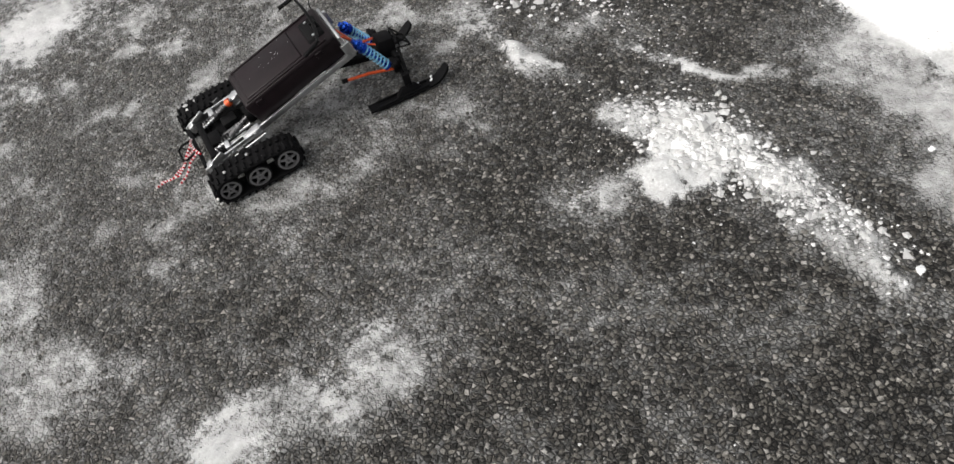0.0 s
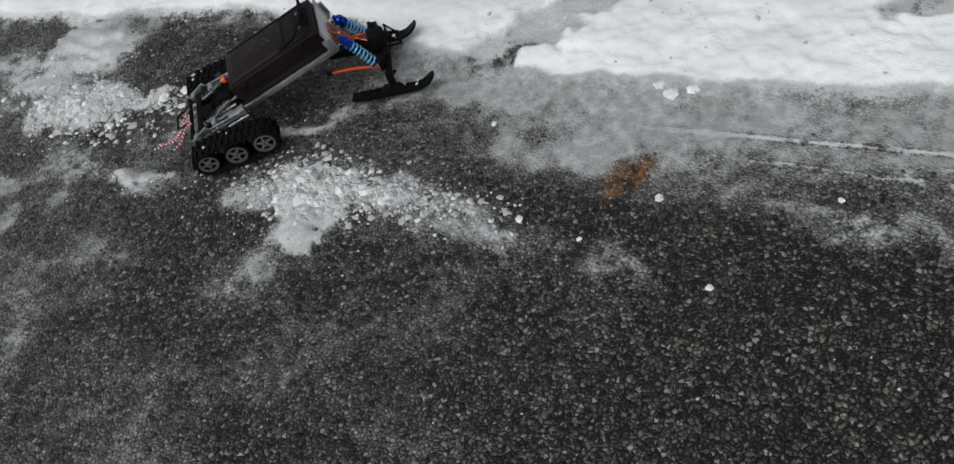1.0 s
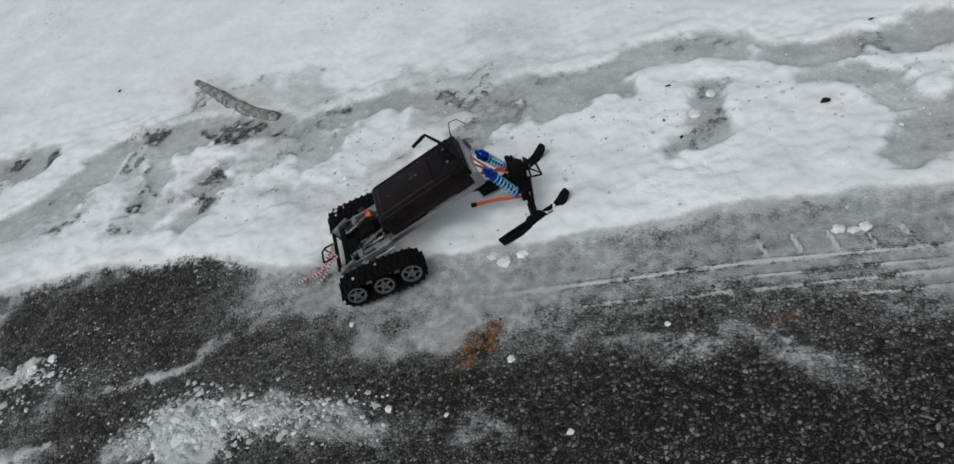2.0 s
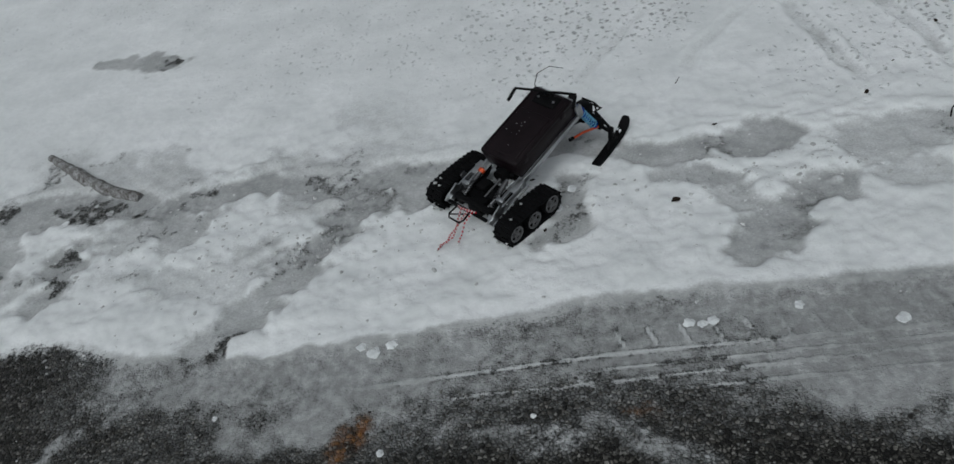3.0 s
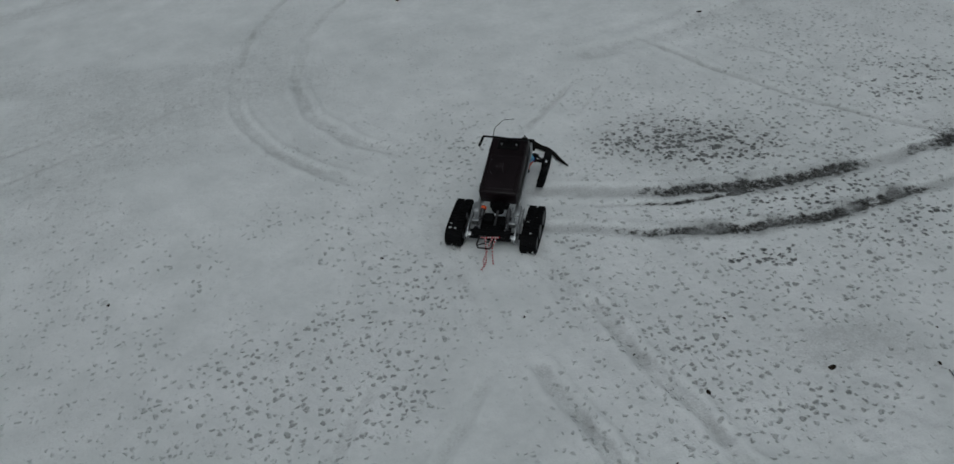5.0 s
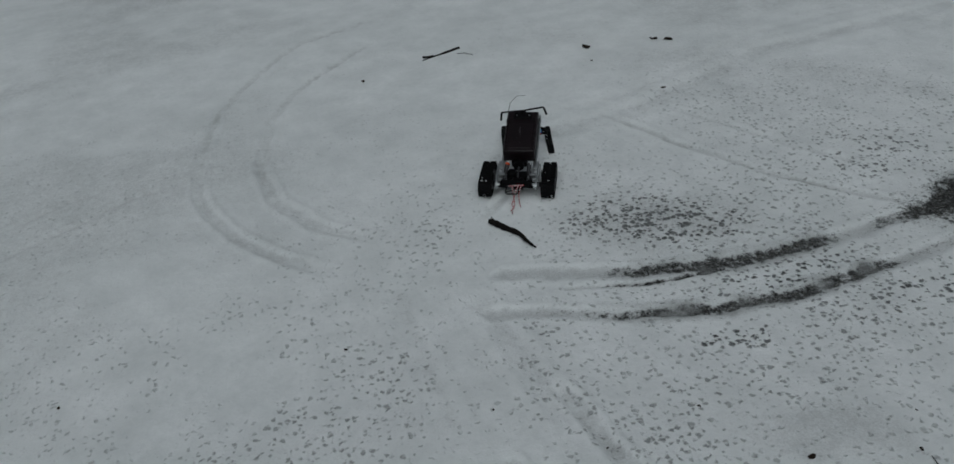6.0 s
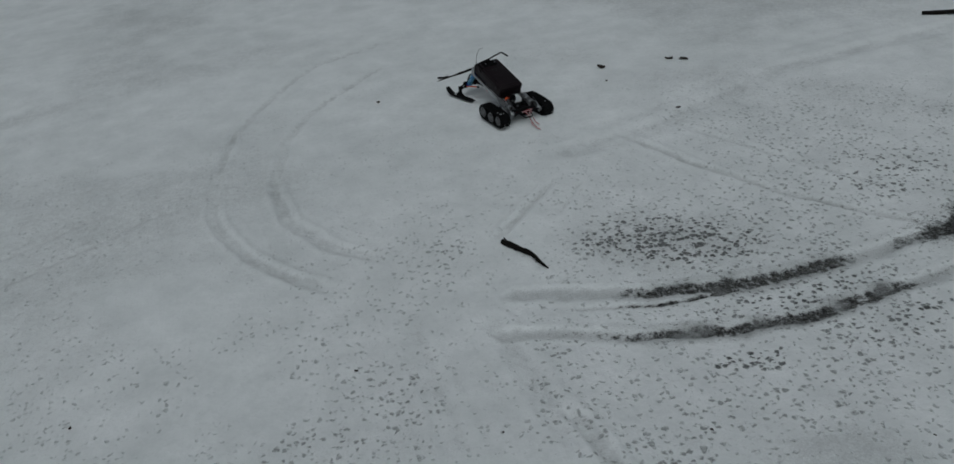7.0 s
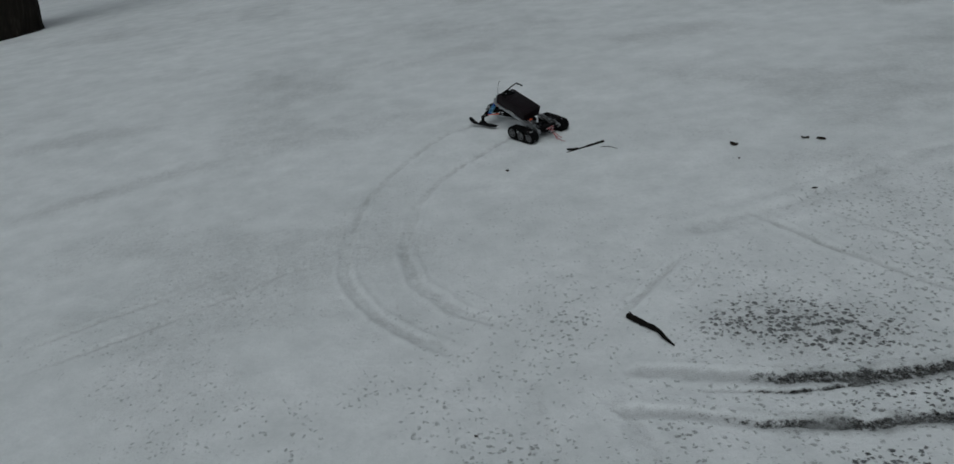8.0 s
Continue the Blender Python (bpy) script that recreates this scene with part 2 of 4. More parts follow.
def clouds(x, y, size, shift=0, octaves=4):
    out, total, w = 0, 0, 1.0
    for k in range(octaves):
        out, total = out + w * lattice(x, y, size / 2**k, shift + k), total + w
        w *= 0.55
    return out / total


def step(v, lo, hi):
    s = np.clip((v - lo) / (hi - lo), 0, 1)
    return s * s * (3 - 2 * s)


def stroke(x, y, places):
    """How far each point lies from a line through the places, and how far along it."""
    best, along = np.full(x.shape, 1e9), np.zeros(x.shape)
    for k, ((ax, ay), (bx, by)) in enumerate(zip(places, places[1:])):
        dx, dy = bx - ax, by - ay
        s = np.clip(((x - ax) * dx + (y - ay) * dy) / (dx * dx + dy * dy + 1e-9), 0, 1)
        d = np.hypot(x - ax - s * dx, y - ay - s * dy)
        near = d < best
        best, along = np.where(near, d, best), np.where(near, k + s, along)
    return best, along / (len(places) - 1)


def patch(x, y, cx, cy, rx, ry, turn=0.0):
    c, s = math.cos(radians(turn)), math.sin(radians(turn))
    u, v = (x - cx) * c + (y - cy) * s, (y - cy) * c - (x - cx) * s
    return np.hypot(u / rx, v / ry)


# trodden marks in the snow bank, as lines with a half width and how bare they are
TRODDEN = [
    ([(-1.55, 1.77), (-1.30, 1.76), (-1.05, 1.73), (-0.90, 1.75), (-0.72, 1.78)], 0.060, 1.0),
    ([(-0.72, 1.79), (-0.45, 1.72), (-0.20, 1.72), (0.0, 1.81), (0.20, 1.80)], 0.062, 0.8),
    ([(-0.36, 1.66), (-0.48, 1.53), (-0.55, 1.43), (-0.61, 1.31), (-0.70, 1.20), (-0.73, 1.13)], 0.075, 0.85),
    ([(-0.47, 1.57), (-0.36, 1.62), (-0.22, 1.65), (-0.13, 1.70)], 0.055, 0.9),
    ([(0.37, 1.73), (0.53, 1.75), (0.70, 1.77)], 0.060, 1.0),
    ([(0.42, 1.63), (0.53, 1.56)], 0.052, 0.8),
    ([(0.53, 1.37), (0.62, 1.47), (0.74, 1.57)], 0.056, 0.9),
    ([(0.88, 1.69), (1.09, 1.69)], 0.070, 0.6),
    ([(0.93, 1.56), (1.02, 1.55)], 0.055, 0.5),
    ([(0.07, 1.41), (0.15, 1.50), (0.16, 1.62)], 0.050, 0.8),
    ([(-1.89, 1.43), (-1.79, 1.54), (-1.65, 1.73)], 0.065, 0.9),
    ([(-2.29, 1.66), (-2.13, 1.74), (-1.94, 1.76)], 0.080, 0.9),
    ([(-1.45, 1.48), (-1.48, 1.66)], 0.060, 0.8),
    ([(-1.20, 1.40), (-1.24, 1.56)], 0.058, 0.8),
    ([(-1.05, 1.62), (-0.90, 1.66)], 0.060, 0.8),
    ([(-0.92, 1.45), (-0.70, 1.40)], 0.050, 0.5),
    ([(-1.60, 2.69), (-1.48, 2.67)], 0.040, 1.0),
    ([(-1.40, 2.64), (-1.26, 2.58)], 0.045, 1.0),
]
ARCS = [  # tyre arcs that cut through to the asphalt: line, half width, where along it the cut is deep
    ([(1.10, 3.25), (1.21, 3.20), (1.44, 3.10), (1.63, 3.03), (1.93, 2.98), (2.11, 2.98), (2.30, 2.98), (2.52, 3.01), (2.80, 3.06)], 0.042, (0.34, 0.60)),
    ([(1.00, 3.05), (1.13, 2.99), (1.41, 2.85), (1.66, 2.78), (1.86, 2.75), (2.12, 2.77), (2.34, 2.78), (2.60, 2.81), (2.95, 2.92)], 0.034, (0.28, 0.62)),
    ([(1.26, 3.08), (1.48, 3.00), (1.62, 2.98), (1.75, 2.97)], 0.010, (0.2, 1.2)),
]
RUTS = [  # shallow ruts pressed into the snow: line, half width, depth
    ([(0.84, 2.45), (0.85, 2.38), (0.88, 2.21), (0.91, 2.06), (0.96, 1.93)], 0.030, 1.0),
    ([(1.04, 2.66), (1.08, 2.55), (1.09, 2.40), (1.14, 2.18), (1.18, 1.97), (1.22, 1.88)], 0.030, 1.0),
    ([(0.72, 2.46), (0.67, 2.38), (0.55, 2.23), (0.44, 2.05)], 0.026, 0.6),
    ([(0.44, 2.55), (0.36, 2.42), (0.27, 2.28), (0.12, 2.02)], 0.026, 0.6),
    ([(1.82, 6.76), (1.26, 6.50), (0.75, 6.28), (0.42, 5.76), (0.21, 5.29), (0.11, 4.64), (0.13, 4.26), (0.24, 3.93), (0.38, 3.72), (0.50, 3.57), (0.66, 3.42)], 0.036, 0.85),
    ([(1.45, 6.30), (0.99, 5.85), (0.63, 5.42), (0.47, 5.05), (0.38, 4.49), (0.42, 4.16), (0.54, 3.88), (0.66, 3.75), (0.80, 3.60)], 0.036, 0.85),
    ([(-1.3, 4.1), (-0.65, 4.44), (-0.41, 4.60), (-0.14, 4.66)], 0.024, 0.8),
    ([(-1.3, 3.85), (-0.61, 4.19), (-0.40, 4.31), (-0.15, 4.49), (0.16, 4.58), (0.44, 4.58)], 0.024, 0.8),
    ([(1.93, 4.40), (1.98, 4.22), (2.07, 3.88), (2.25, 3.48), (2.44, 3.19), (2.56, 3.02)], 0.026, 0.9),
    ([(2.22, 4.30), (2.26, 4.17), (2.42, 3.74), (2.67, 3.23)], 0.026, 0.5),
    ([(1.50, 4.24), (1.73, 4.26), (2.14, 4.31), (3.02, 4.69), (4.00, 4.76), (5.2, 4.9)], 0.085, 0.7),
    ([(1.62, 4.44), (2.2, 4.52), (3.1, 4.95), (4.2, 5.05)], 0.050, 0.4),
    ([(1.50, 4.02), (1.45, 3.96), (1.22, 3.73), (1.10, 3.58)], 0.026, 0.7),
    ([(1.62, 3.96), (1.40, 3.70)], 0.020, 0.5),
    ([(0.74, 3.40), (0.73, 2.88), (0.74, 2.51)], 0.050, 0.55),
    ([(0.98, 3.20), (1.00, 3.02), (1.01, 2.70), (1.05, 2.38)], 0.050, 0.55),
]
HEAPS = [  # slush on the asphalt: x, y, two half widths, turn, height, amount
    (-0.95, 0.72, 0.12, 0.085, -30, 0.028, 1.45), (-0.78, 0.77, 0.17, 0.055, -6, 0.014, 0.54), (-0.60, 0.74, 0.13, 0.05, -14, 0.008, 0.34), (-0.48, 0.73, 0.06, 0.04, 0, 0.008, 0.5),
    (-0.93, 0.63, 0.08, 0.06, 20, 0.014, 1.0), (-1.06, 0.70, 0.06, 0.05, 0, 0.008, 0.6), (-1.00, 0.49, 0.085, 0.075, 60, 0.007, 0.50), (-0.50, 0.75, 0.07, 0.03, -20, 0.006, 0.48), (-0.30, 0.68, 0.08, 0.03, -20, 0.004, 0.40),
    (-1.67, 0.83, 0.17, 0.10, 20, 0.026, 1.35), (-1.46, 0.88, 0.09, 0.032, 35, 0.022, 1.4), (-1.36, 0.66, 0.10, 0.026, 0, 0.008, 0.7), (-1.55, 0.67, 0.12, 0.032, 0, 0.008, 0.62), (-1.30, 0.68, 0.10, 0.028, 12, 0.008, 0.62),
    (-1.10, 0.87, 0.14, 0.024, 20, 0.010, 0.68), (-1.00, 0.93, 0.05, 0.035, 40, 0.006, 0.52), (-1.78, 1.03, 0.14, 0.085, 0, 0.024, 1.4), (-1.90, 0.92, 0.20, 0.10, 0, 0.020, 0.82),
    (-1.00, 0.00, 0.08, 0.10, 80, 0.006, 0.44), (-0.98, -0.10, 0.09, 0.09, 80, 0.007, 0.50), (-1.00, -0.27, 0.11, 0.11, 60, 0.008, 0.66), (-2.46, -0.14, 0.16, 0.20, 40, 0.010, 0.86), (-2.20, -0.22, 0.08, 0.06, 30, 0.006, 0.6), (-2.75, 0.10, 0.3, 0.3, 0, 0.012, 0.8),
    (-1.40, -0.50, 0.16, 0.10, 30, 0.005, 0.34), (-1.62, -0.46, 0.12, 0.10, 0, 0.005, 0.34), (0.05, 0.90, 0.16, 0.035, -8, 0.004, 0.46), (0.28, 0.86, 0.10, 0.03, -12, 0.004, 0.42), (0.85, 0.88, 0.16, 0.04, 0, 0.003, 0.40),
]


def sheet(x, y):
    """Height, snow cover, wetness, speckle and rust stain of the ground at x, y."""
    wx = x + (clouds(x, y, 0.22, 3) - 0.5) * 0.16 + (clouds(x, y, 0.05, 5, 3) - 0.5) * 0.055
    wy = y + (clouds(x, y, 0.22, 11) - 0.5) * 0.16 + (clouds(x, y, 0.05, 13, 3) - 0.5) * 0.055
    n1, n2, n3, n4 = clouds(x, y, 0.5, 21), clouds(x, y, 0.09, 31, 3), clouds(x, y, 1.8, 41), clouds(x, y, 0.03, 101, 2)
    near = 1 - step(y, 1.85, 2.4)
    # the snow bank and field lie beyond a line across the drive
    edge = np.interp(x, (-4.0, -1.92, -1.72, -1.44, -1.10, -0.76, -0.62, -0.38, 0.08, 0.40, 0.90, 3.0), (1.0, 1.10, 1.15, 1.22, 1.19, 1.12, 1.11, 1.13, 1.17, 1.18, 1.19, 1.10))
    edge = edge + (wy - y) * (0.30 + 0.45 * step(-x, -0.1, 0.5))
    bank = step(y - edge, -0.035, 0.065)
    side = step(-2.02 - wx - 0.25 * np.clip(wy - 0.7, -2, 0.4), -0.1, 0.5)
    cover = np.maximum(bank, (0.16 + 0.28 * n1) * side)
    # frost on the asphalt: thick to the one side, almost none to the other
    wet = 0.03 + 0.13 * step(-x, 0.1, 1.1) + 0.27 * step(n1 + 0.5 * (n2 - 0.5), 0.36, 0.72) * step(-x + 0.3 * y, -0.1, 1.0) + 0.24 * step(-x, 0.9, 2.0) + 0.14 * step(n2, 0.5, 0.8) * step(-x, -0.4, 0.6)
    wet = np.maximum(wet, 0.38 * (1 - step(patch(wx, wy, -0.90, 0.82, 0.55, 0.18, -4), 0.4, 1.2)) * (0.6 + 0.8 * n2))
    height = -0.009 + 0.003 * n1 + 0.002 * n2 + 0 * x
    # pressed grey ice where wheels run along the bank
    band = step(y + 0.9 * (wy - y), 0.91 - 0.05 * step(x, 0.2, 0.8), 1.04) * (1 - step(y, 1.32, 1.45)) * step(wx, -1.25, -0.85)
    lines = sum(np.exp(-((y - np.interp(x, (-0.4, 0.2, 0.9), ys)) / w) ** 2) * step(x, a, a + 0.15) for ys, w, a in (((1.025, 1.068, 1.082), 0.0065, -0.40), ((0.980, 0.998, 1.032), 0.0060, -0.30), ((0.955, 0.965, 0.990), 0.005, 0.0), ((1.00, 1.03, 1.055), 0.004, 0.1)))
    lugs = np.exp(-((((x * 15.0 + 0.35 * (y - 1.1) * 15) % 1.0) - 0.5) / 0.085) ** 2) * step(y, 1.075, 1.09) * (1 - step(y, 1.13, 1.15)) * step(x, -0.45, -0.2) * step(n1 + 0.4 * (n2 - 0.5), 0.30, 0.52)
    wet = np.maximum(wet, band * (1 - 0.45 * np.clip(lines + lugs, 0, 1)) * (0.56 + 0.42 * n2 + 0.20 * n1) * (1 - 0.12 * step(x, -0.3, 0.1) * (1 - step(x, 0.4, 0.7))))
    cover = np.maximum(cover, band * np.clip(0.26 * n2 + 0.95 * lines * (0.15 + 1.1 * n2) + 0.80 * lugs * (0.3 + n2), 0, 1.0))
    height = height + band * (0.003 + 0.0006 * lines + 0.0006 * lugs)
    wet = np.maximum(wet, 0.92 * step(y, 0.78, 0.94) * step(wx, -1.2, -0.5) * (1 - 0.45 * step(x, -0.3, 0.1) * (1 - step(x, 0.4, 0.7))) * (0.4 + 0.9 * n1) * (0.5 + n2))
    # slush heaps on the asphalt
    for cx, cy, rx, ry, turn, top, amount in HEAPS:
        d = patch(wx, wy, cx, cy, rx, ry, turn)
        k = 1 - step(d, 0.15, 1.45)
        cover = np.maximum(cover, np.minimum(amount * k, 1.15) * (0.25 + 0.80 * n2 + 0.55 * n4))
        wet = np.maximum(wet, 0.62 * (1 - step(d, 0.6, 1.9)) * (0.7 + 0.6 * n2))
        height = height + top * k * (0.10 + 1.2 * n2 + 0.9 * (n4 - 0.5)) * (1 - bank)
    # the bank: a lumpy ridge near the drive, flat field beyond
    ridge = bank * np.exp(-((y - edge - 0.12) / 0.14) ** 2)
    height = height * (1 - bank) + bank * (0.004 + 0.006 * (n1 - 0.5) + 0.010 * (n3 - 0.5)) + ridge * (0.004 + 0.016 * (n2 - 0.35))
    height = height + bank * near * (0.014 * (clouds(x, y, 0.07, 71, 4) - 0.5) + 0.006 * (n4 - 0.5)) + bank * (1 - near) * 0.0022 * (n2 - 0.5)
    # dark bare rut that runs in from the drive
    gap = np.maximum(1 - step(patch(wx, wy, -1.36, 1.04, 0.17, 0.13, 25), 0.7, 1.2), 1 - step(patch(wx, wy, -1.57, 1.02, 0.06, 0.11, 0), 0.6, 1.2))
    cover, wet = cover * (1 - 0.9 * gap), wet * (1 - 0.6 * gap)
    # trodden places: grey, low, with a thrown-up rim
    loose = bank * near
    grey = loose * step(clouds(x, y, 0.34, 51), 0.50, 0.62) * step(-x, -0.1, 0.6) * step(y, 1.26, 1.38) * 0.60
    floor = 0 * x
    for places, half, bare in TRODDEN:
        d, _ = stroke(wx, wy, places)
        k = 1 - step(0.80 * d / half + 1.2 * (n2 - 0.5) + 0.5 * (n4 - 0.5), 0.50, 1.14)
        rim = np.exp(-((d / half - 1.40) / 0.32) ** 2)
        floor = np.maximum(floor, k * bare)
        height = height + near * 0.005 * rim * step(n2, 0.3, 0.7)
        grey = np.maximum(grey, bare * k * (0.70 + 0.6 * n2))
    height = height * (1 - near * floor) + near * floor * (-0.007 + 0.005 * (n4 - 0.5) + 0.003 * n2)
    # shade of the bank's front slope, put in as grey through the wet amount
    foot_shade = bank * step(edge + 0.05 - y, 0.0, 0.08) * 0.40
    full = step(bank, 0.75, 1.0)
    wet = wet * (1 - full) + full * (0.02 + 0.24 * step(n3, 0.42, 0.72) * step(y, 3.0, 5.0) + 0.12 * step(n1, 0.4, 0.7))
    wet = np.maximum(np.maximum(wet, foot_shade), np.clip(grey, 0, 1) * (0.72 + 0.35 * n1))
    cover = cover - np.clip(grey, 0, 1) * (0.10 + 0.34 * step(n2, 0.38, 0.66)) + 0.25 * np.clip(grey, 0, 1) * step(n4, 0.66, 0.78)
    dirt = np.clip(grey, 0, 1) * step(n2 + 0.60 * (n4 - 0.5), 0.54, 0.74) * (0.45 + 0.55 * step(-wx, 0.3, 0.9))
    cover, wet = cover - 0.60 * dirt * (0.4 + n1), wet * (1 - 0.45 * dirt)
    # thaw pits: faint and wide, dense and dark round the tyre arcs
    speck = bank * (0.42 * step(wx, 0.30, 1.1) * step(y, 1.75, 2.1) * (1 - step(y, 3.4, 4.8)) * (0.50 + n1))
    speck = np.maximum(speck, bank * 0.46 * step(wx + 0.25 * (y - 2.2), -0.55, 0.2) * step(y, 1.85, 2.2) * (1 - step(y, 3.1, 3.9)) * step(n1, 0.30, 0.55))
    speck = np.maximum(speck, bank * 0.42 * step(wx, 1.5, 2.4) * step(n1, 0.25, 0.6) * (1 - step(y, 3.8, 6.0)))
    speck = np.maximum(speck, bank * 0.23 * step(n1, 0.42, 0.62) * step(y, 1.9, 2.3) * (1 - step(y, 5.5, 7.0)))
    hot = 1 - step(patch(wx, wy, 1.69, 3.35, 0.44, 0.26, -28), 0.10, 1.40)
    speck = np.maximum(speck, hot * 0.90)
    wet = np.maximum(wet, 0.42 * hot)
    for cx, cy, rx, ry, turn, most in ((1.60, 2.62, 0.14, 0.09, -20, 0.64), (2.25, 2.60, 0.75, 0.14, 8, 0.60), (1.95, 2.88, 0.55, 0.20, -4, 0.62), (2.70, 3.45, 0.5, 0.35, 20, 0.55)):
        speck = np.maximum(speck, most * bank * (1 - step(patch(wx, wy, cx, cy, rx, ry, turn), 0.3, 1.2)))
    cover = cover - 0.10 * hot
    # melted grey places and the smooth trails between the pits
    melt = 1 - step(patch(wx, wy, 1.58, 2.24, 0.30, 0.12, -22), 0.2, 1.2)
    wet, speck = np.maximum(wet, 0.36 * melt), speck * (1 - 0.6 * melt)
    trail = 1 - step(stroke(wx, wy, [(0.60, 2.2), (0.85, 2.75), (1.00, 3.20), (1.25, 3.75)])[0], 0.05, 0.20)
    speck = speck * (1 - 0.6 * trail)
    for places, half, (deep, out) in ARCS:
        d, s = stroke(x + 0.22 * (wx - x), y + 0.22 * (wy - y), places)
        k = 1 - step(d / half + 0.5 * (clouds(x, y, 0.04, 91, 2) - 0.5), 0.25, 1.30)
        cut = step(s, deep - 0.22, deep + 0.05) * (1 - 0.75 * step(s, out, out + 0.10))
        lug = 0.9 + 0.22 * np.sin(2 * math.pi * (x + 0.4 * y) / 0.034)
        cover = cover - k * (0.14 + 0.78 * cut * (0.35 + 0.8 * n2) * lug)
        wet = np.maximum(wet, k * (0.46 - 0.2 * cut))
        height = height - 0.006 * k + 0.0018 * np.exp(-((d / half - 1.3) / 0.3) ** 2)
        speck = speck * (1 - k)
        smear = (1 - step(d / half, 0.8, 2.6)) * cut
        wet, cover = np.maximum(wet, 0.60 * smear * n2 * 1.6), cover - 0.22 * smear * n2
    dark = 1 - step(patch(wx, wy, 2.74, 2.97, 0.40, 0.26, -6), 0.30, 1.15)
    cover, wet = cover - 0.66 * dark * (0.3 + 1.1 * n2), np.maximum(wet, 0.35 * dark)
    speck = np.maximum(speck, 0.85 * dark)
    for places, half, depth in RUTS:
        d, s = stroke(x + 0.25 * (wx - x), y + 0.25 * (wy - y), places)
        k = 1 - step(d / half + 0.5 * (n2 - 0.5), 0.35, 1.05)
        fade = depth * step(s, 0, 0.15) * (1 - step(s, 0.80, 1.0))
        height = height + fade * (-0.0075 * k + 0.0040 * np.exp(-((d / half - 1.2) / 0.3) ** 2)) * (0.1 + 1.6 * n2) + 0.005 * fade * k * (n4 - 0.5)
        wet = np.maximum(wet, 0.46 * k * fade * (0.2 + 1.3 * n2))
    for cx, cy, rx, ry, turn, most in ((2.9, 8.3, 0.9, 0.5, 0, 0.40), (5.2, 8.2, 0.5, 0.3, 0, 0.6), (-2.0, 7.6, 1.0, 0.35, 8, 0.34), (-1.2, 6.2, 1.1, 0.22, 28, 0.34), (-3.3, 13.2, 1.2, 0.6, 0, 0.40)):
        wet = np.maximum(wet, most * (1 - step(patch(wx, wy, cx, cy, rx, ry, turn), 0.2, 1.2)) * (0.6 + 0.8 * n1))
    far = step(np.hypot(x - 0.5, y - 3.0), 8, 40)
    height = height + far * 0.5 * (clouds(x, y, 14.0, 61, 2) - 0.5)
    stain = np.clip(1 - step(patch(wx, wy, -0.310, 0.905, 0.085, 0.030, 48), 0.2, 1.3), 0, 1)
    stain = np.maximum(stain, 0.55 * (1 - step(patch(wx, wy, 0.255, 0.925, 0.05, 0.02, 10), 0.2, 1.2)))
    cover, wet = cover * (1 - stain), wet * (1 - 0.75 * stain)
    return height, np.clip(cover, 0, 1), np.clip(wet, 0, 1), np.clip(speck, 0, 1), stain


def rise(x, y, h):
    """The field climbs gently towards its far side: where a place of the flat plan comes to lie."""
    d = y - 3.05
    s = 0.19 * np.tanh(0.20 * 0.5 * (d + np.sqrt(d * d + 0.06)))
    return x + s * (0.48 - x), y + s * (0.88 - y), h + s * 1.587


def spread(start, end, pitch, reach, growth):
    """Grid lines between start and end, as close together as pitch(v) says, then ever wider out to reach."""
    v, mid = start, []
    while v < end:
        mid.append(v)
        v += pitch(v)

    def out(v, sign, w):
        p = []
        while abs(v) < reach:
            w *= growth
            v += sign * w
            p.append(v)
        return p

    return np.array(out(mid[0], -1, pitch(mid[0]))[::-1] + mid + out(mid[-1], 1, pitch(mid[-1])))


def build_ground():
    xs = spread(-2.6, 2.9, lambda v: 0.0066 if -1.75 < v < 1.3 else 0.0115, 1500.0, 1.08)
    ys = spread(-0.6, 7.0, lambda v: 0.0066 if -0.1 < v < 1.9 else 0.0105 + 0.012 * max(0.0, v - 3.4), 1500.0, 1.08)
    X, Y = np.meshgrid(xs, ys)
    x, y = X.ravel(), Y.ravel()
    h, cover, wet, speck, stain = sheet(x, y)
    nx, ny = len(xs), len(ys)
    me = bpy.data.meshes.new("ground")
    me.vertices.add(nx * ny)
    me.vertices.foreach_set("co", np.stack(rise(x, y, h), 1).astype(np.float32).ravel())
    i = (np.arange(ny - 1)[:, None] * nx + np.arange(nx - 1)[None]).ravel()
    quads = np.stack([i, i + 1, i + 1 + nx, i + nx], 1).astype(np.int32)
    me.loops.add(quads.size)
    me.loops.foreach_set("vertex_index", quads.ravel())
    me.polygons.add(len(quads))
    me.polygons.foreach_set("loop_start", np.arange(0, quads.size, 4, dtype=np.int32))
    me.polygons.foreach_set("use_smooth", np.ones(len(quads), bool))
    me.update(calc_edges=True)
    for name, values in (("cover", cover), ("wet", wet), ("speck", speck), ("stain", stain)):
        me.attributes.new(name, "FLOAT", "POINT").data.foreach_set("value", values.astype(np.float32))
    me.materials.append(GROUND)
    tagged(new("ground", me), "asphalt drive with grey slush running into a trodden snow field", "ground", kind="structure")


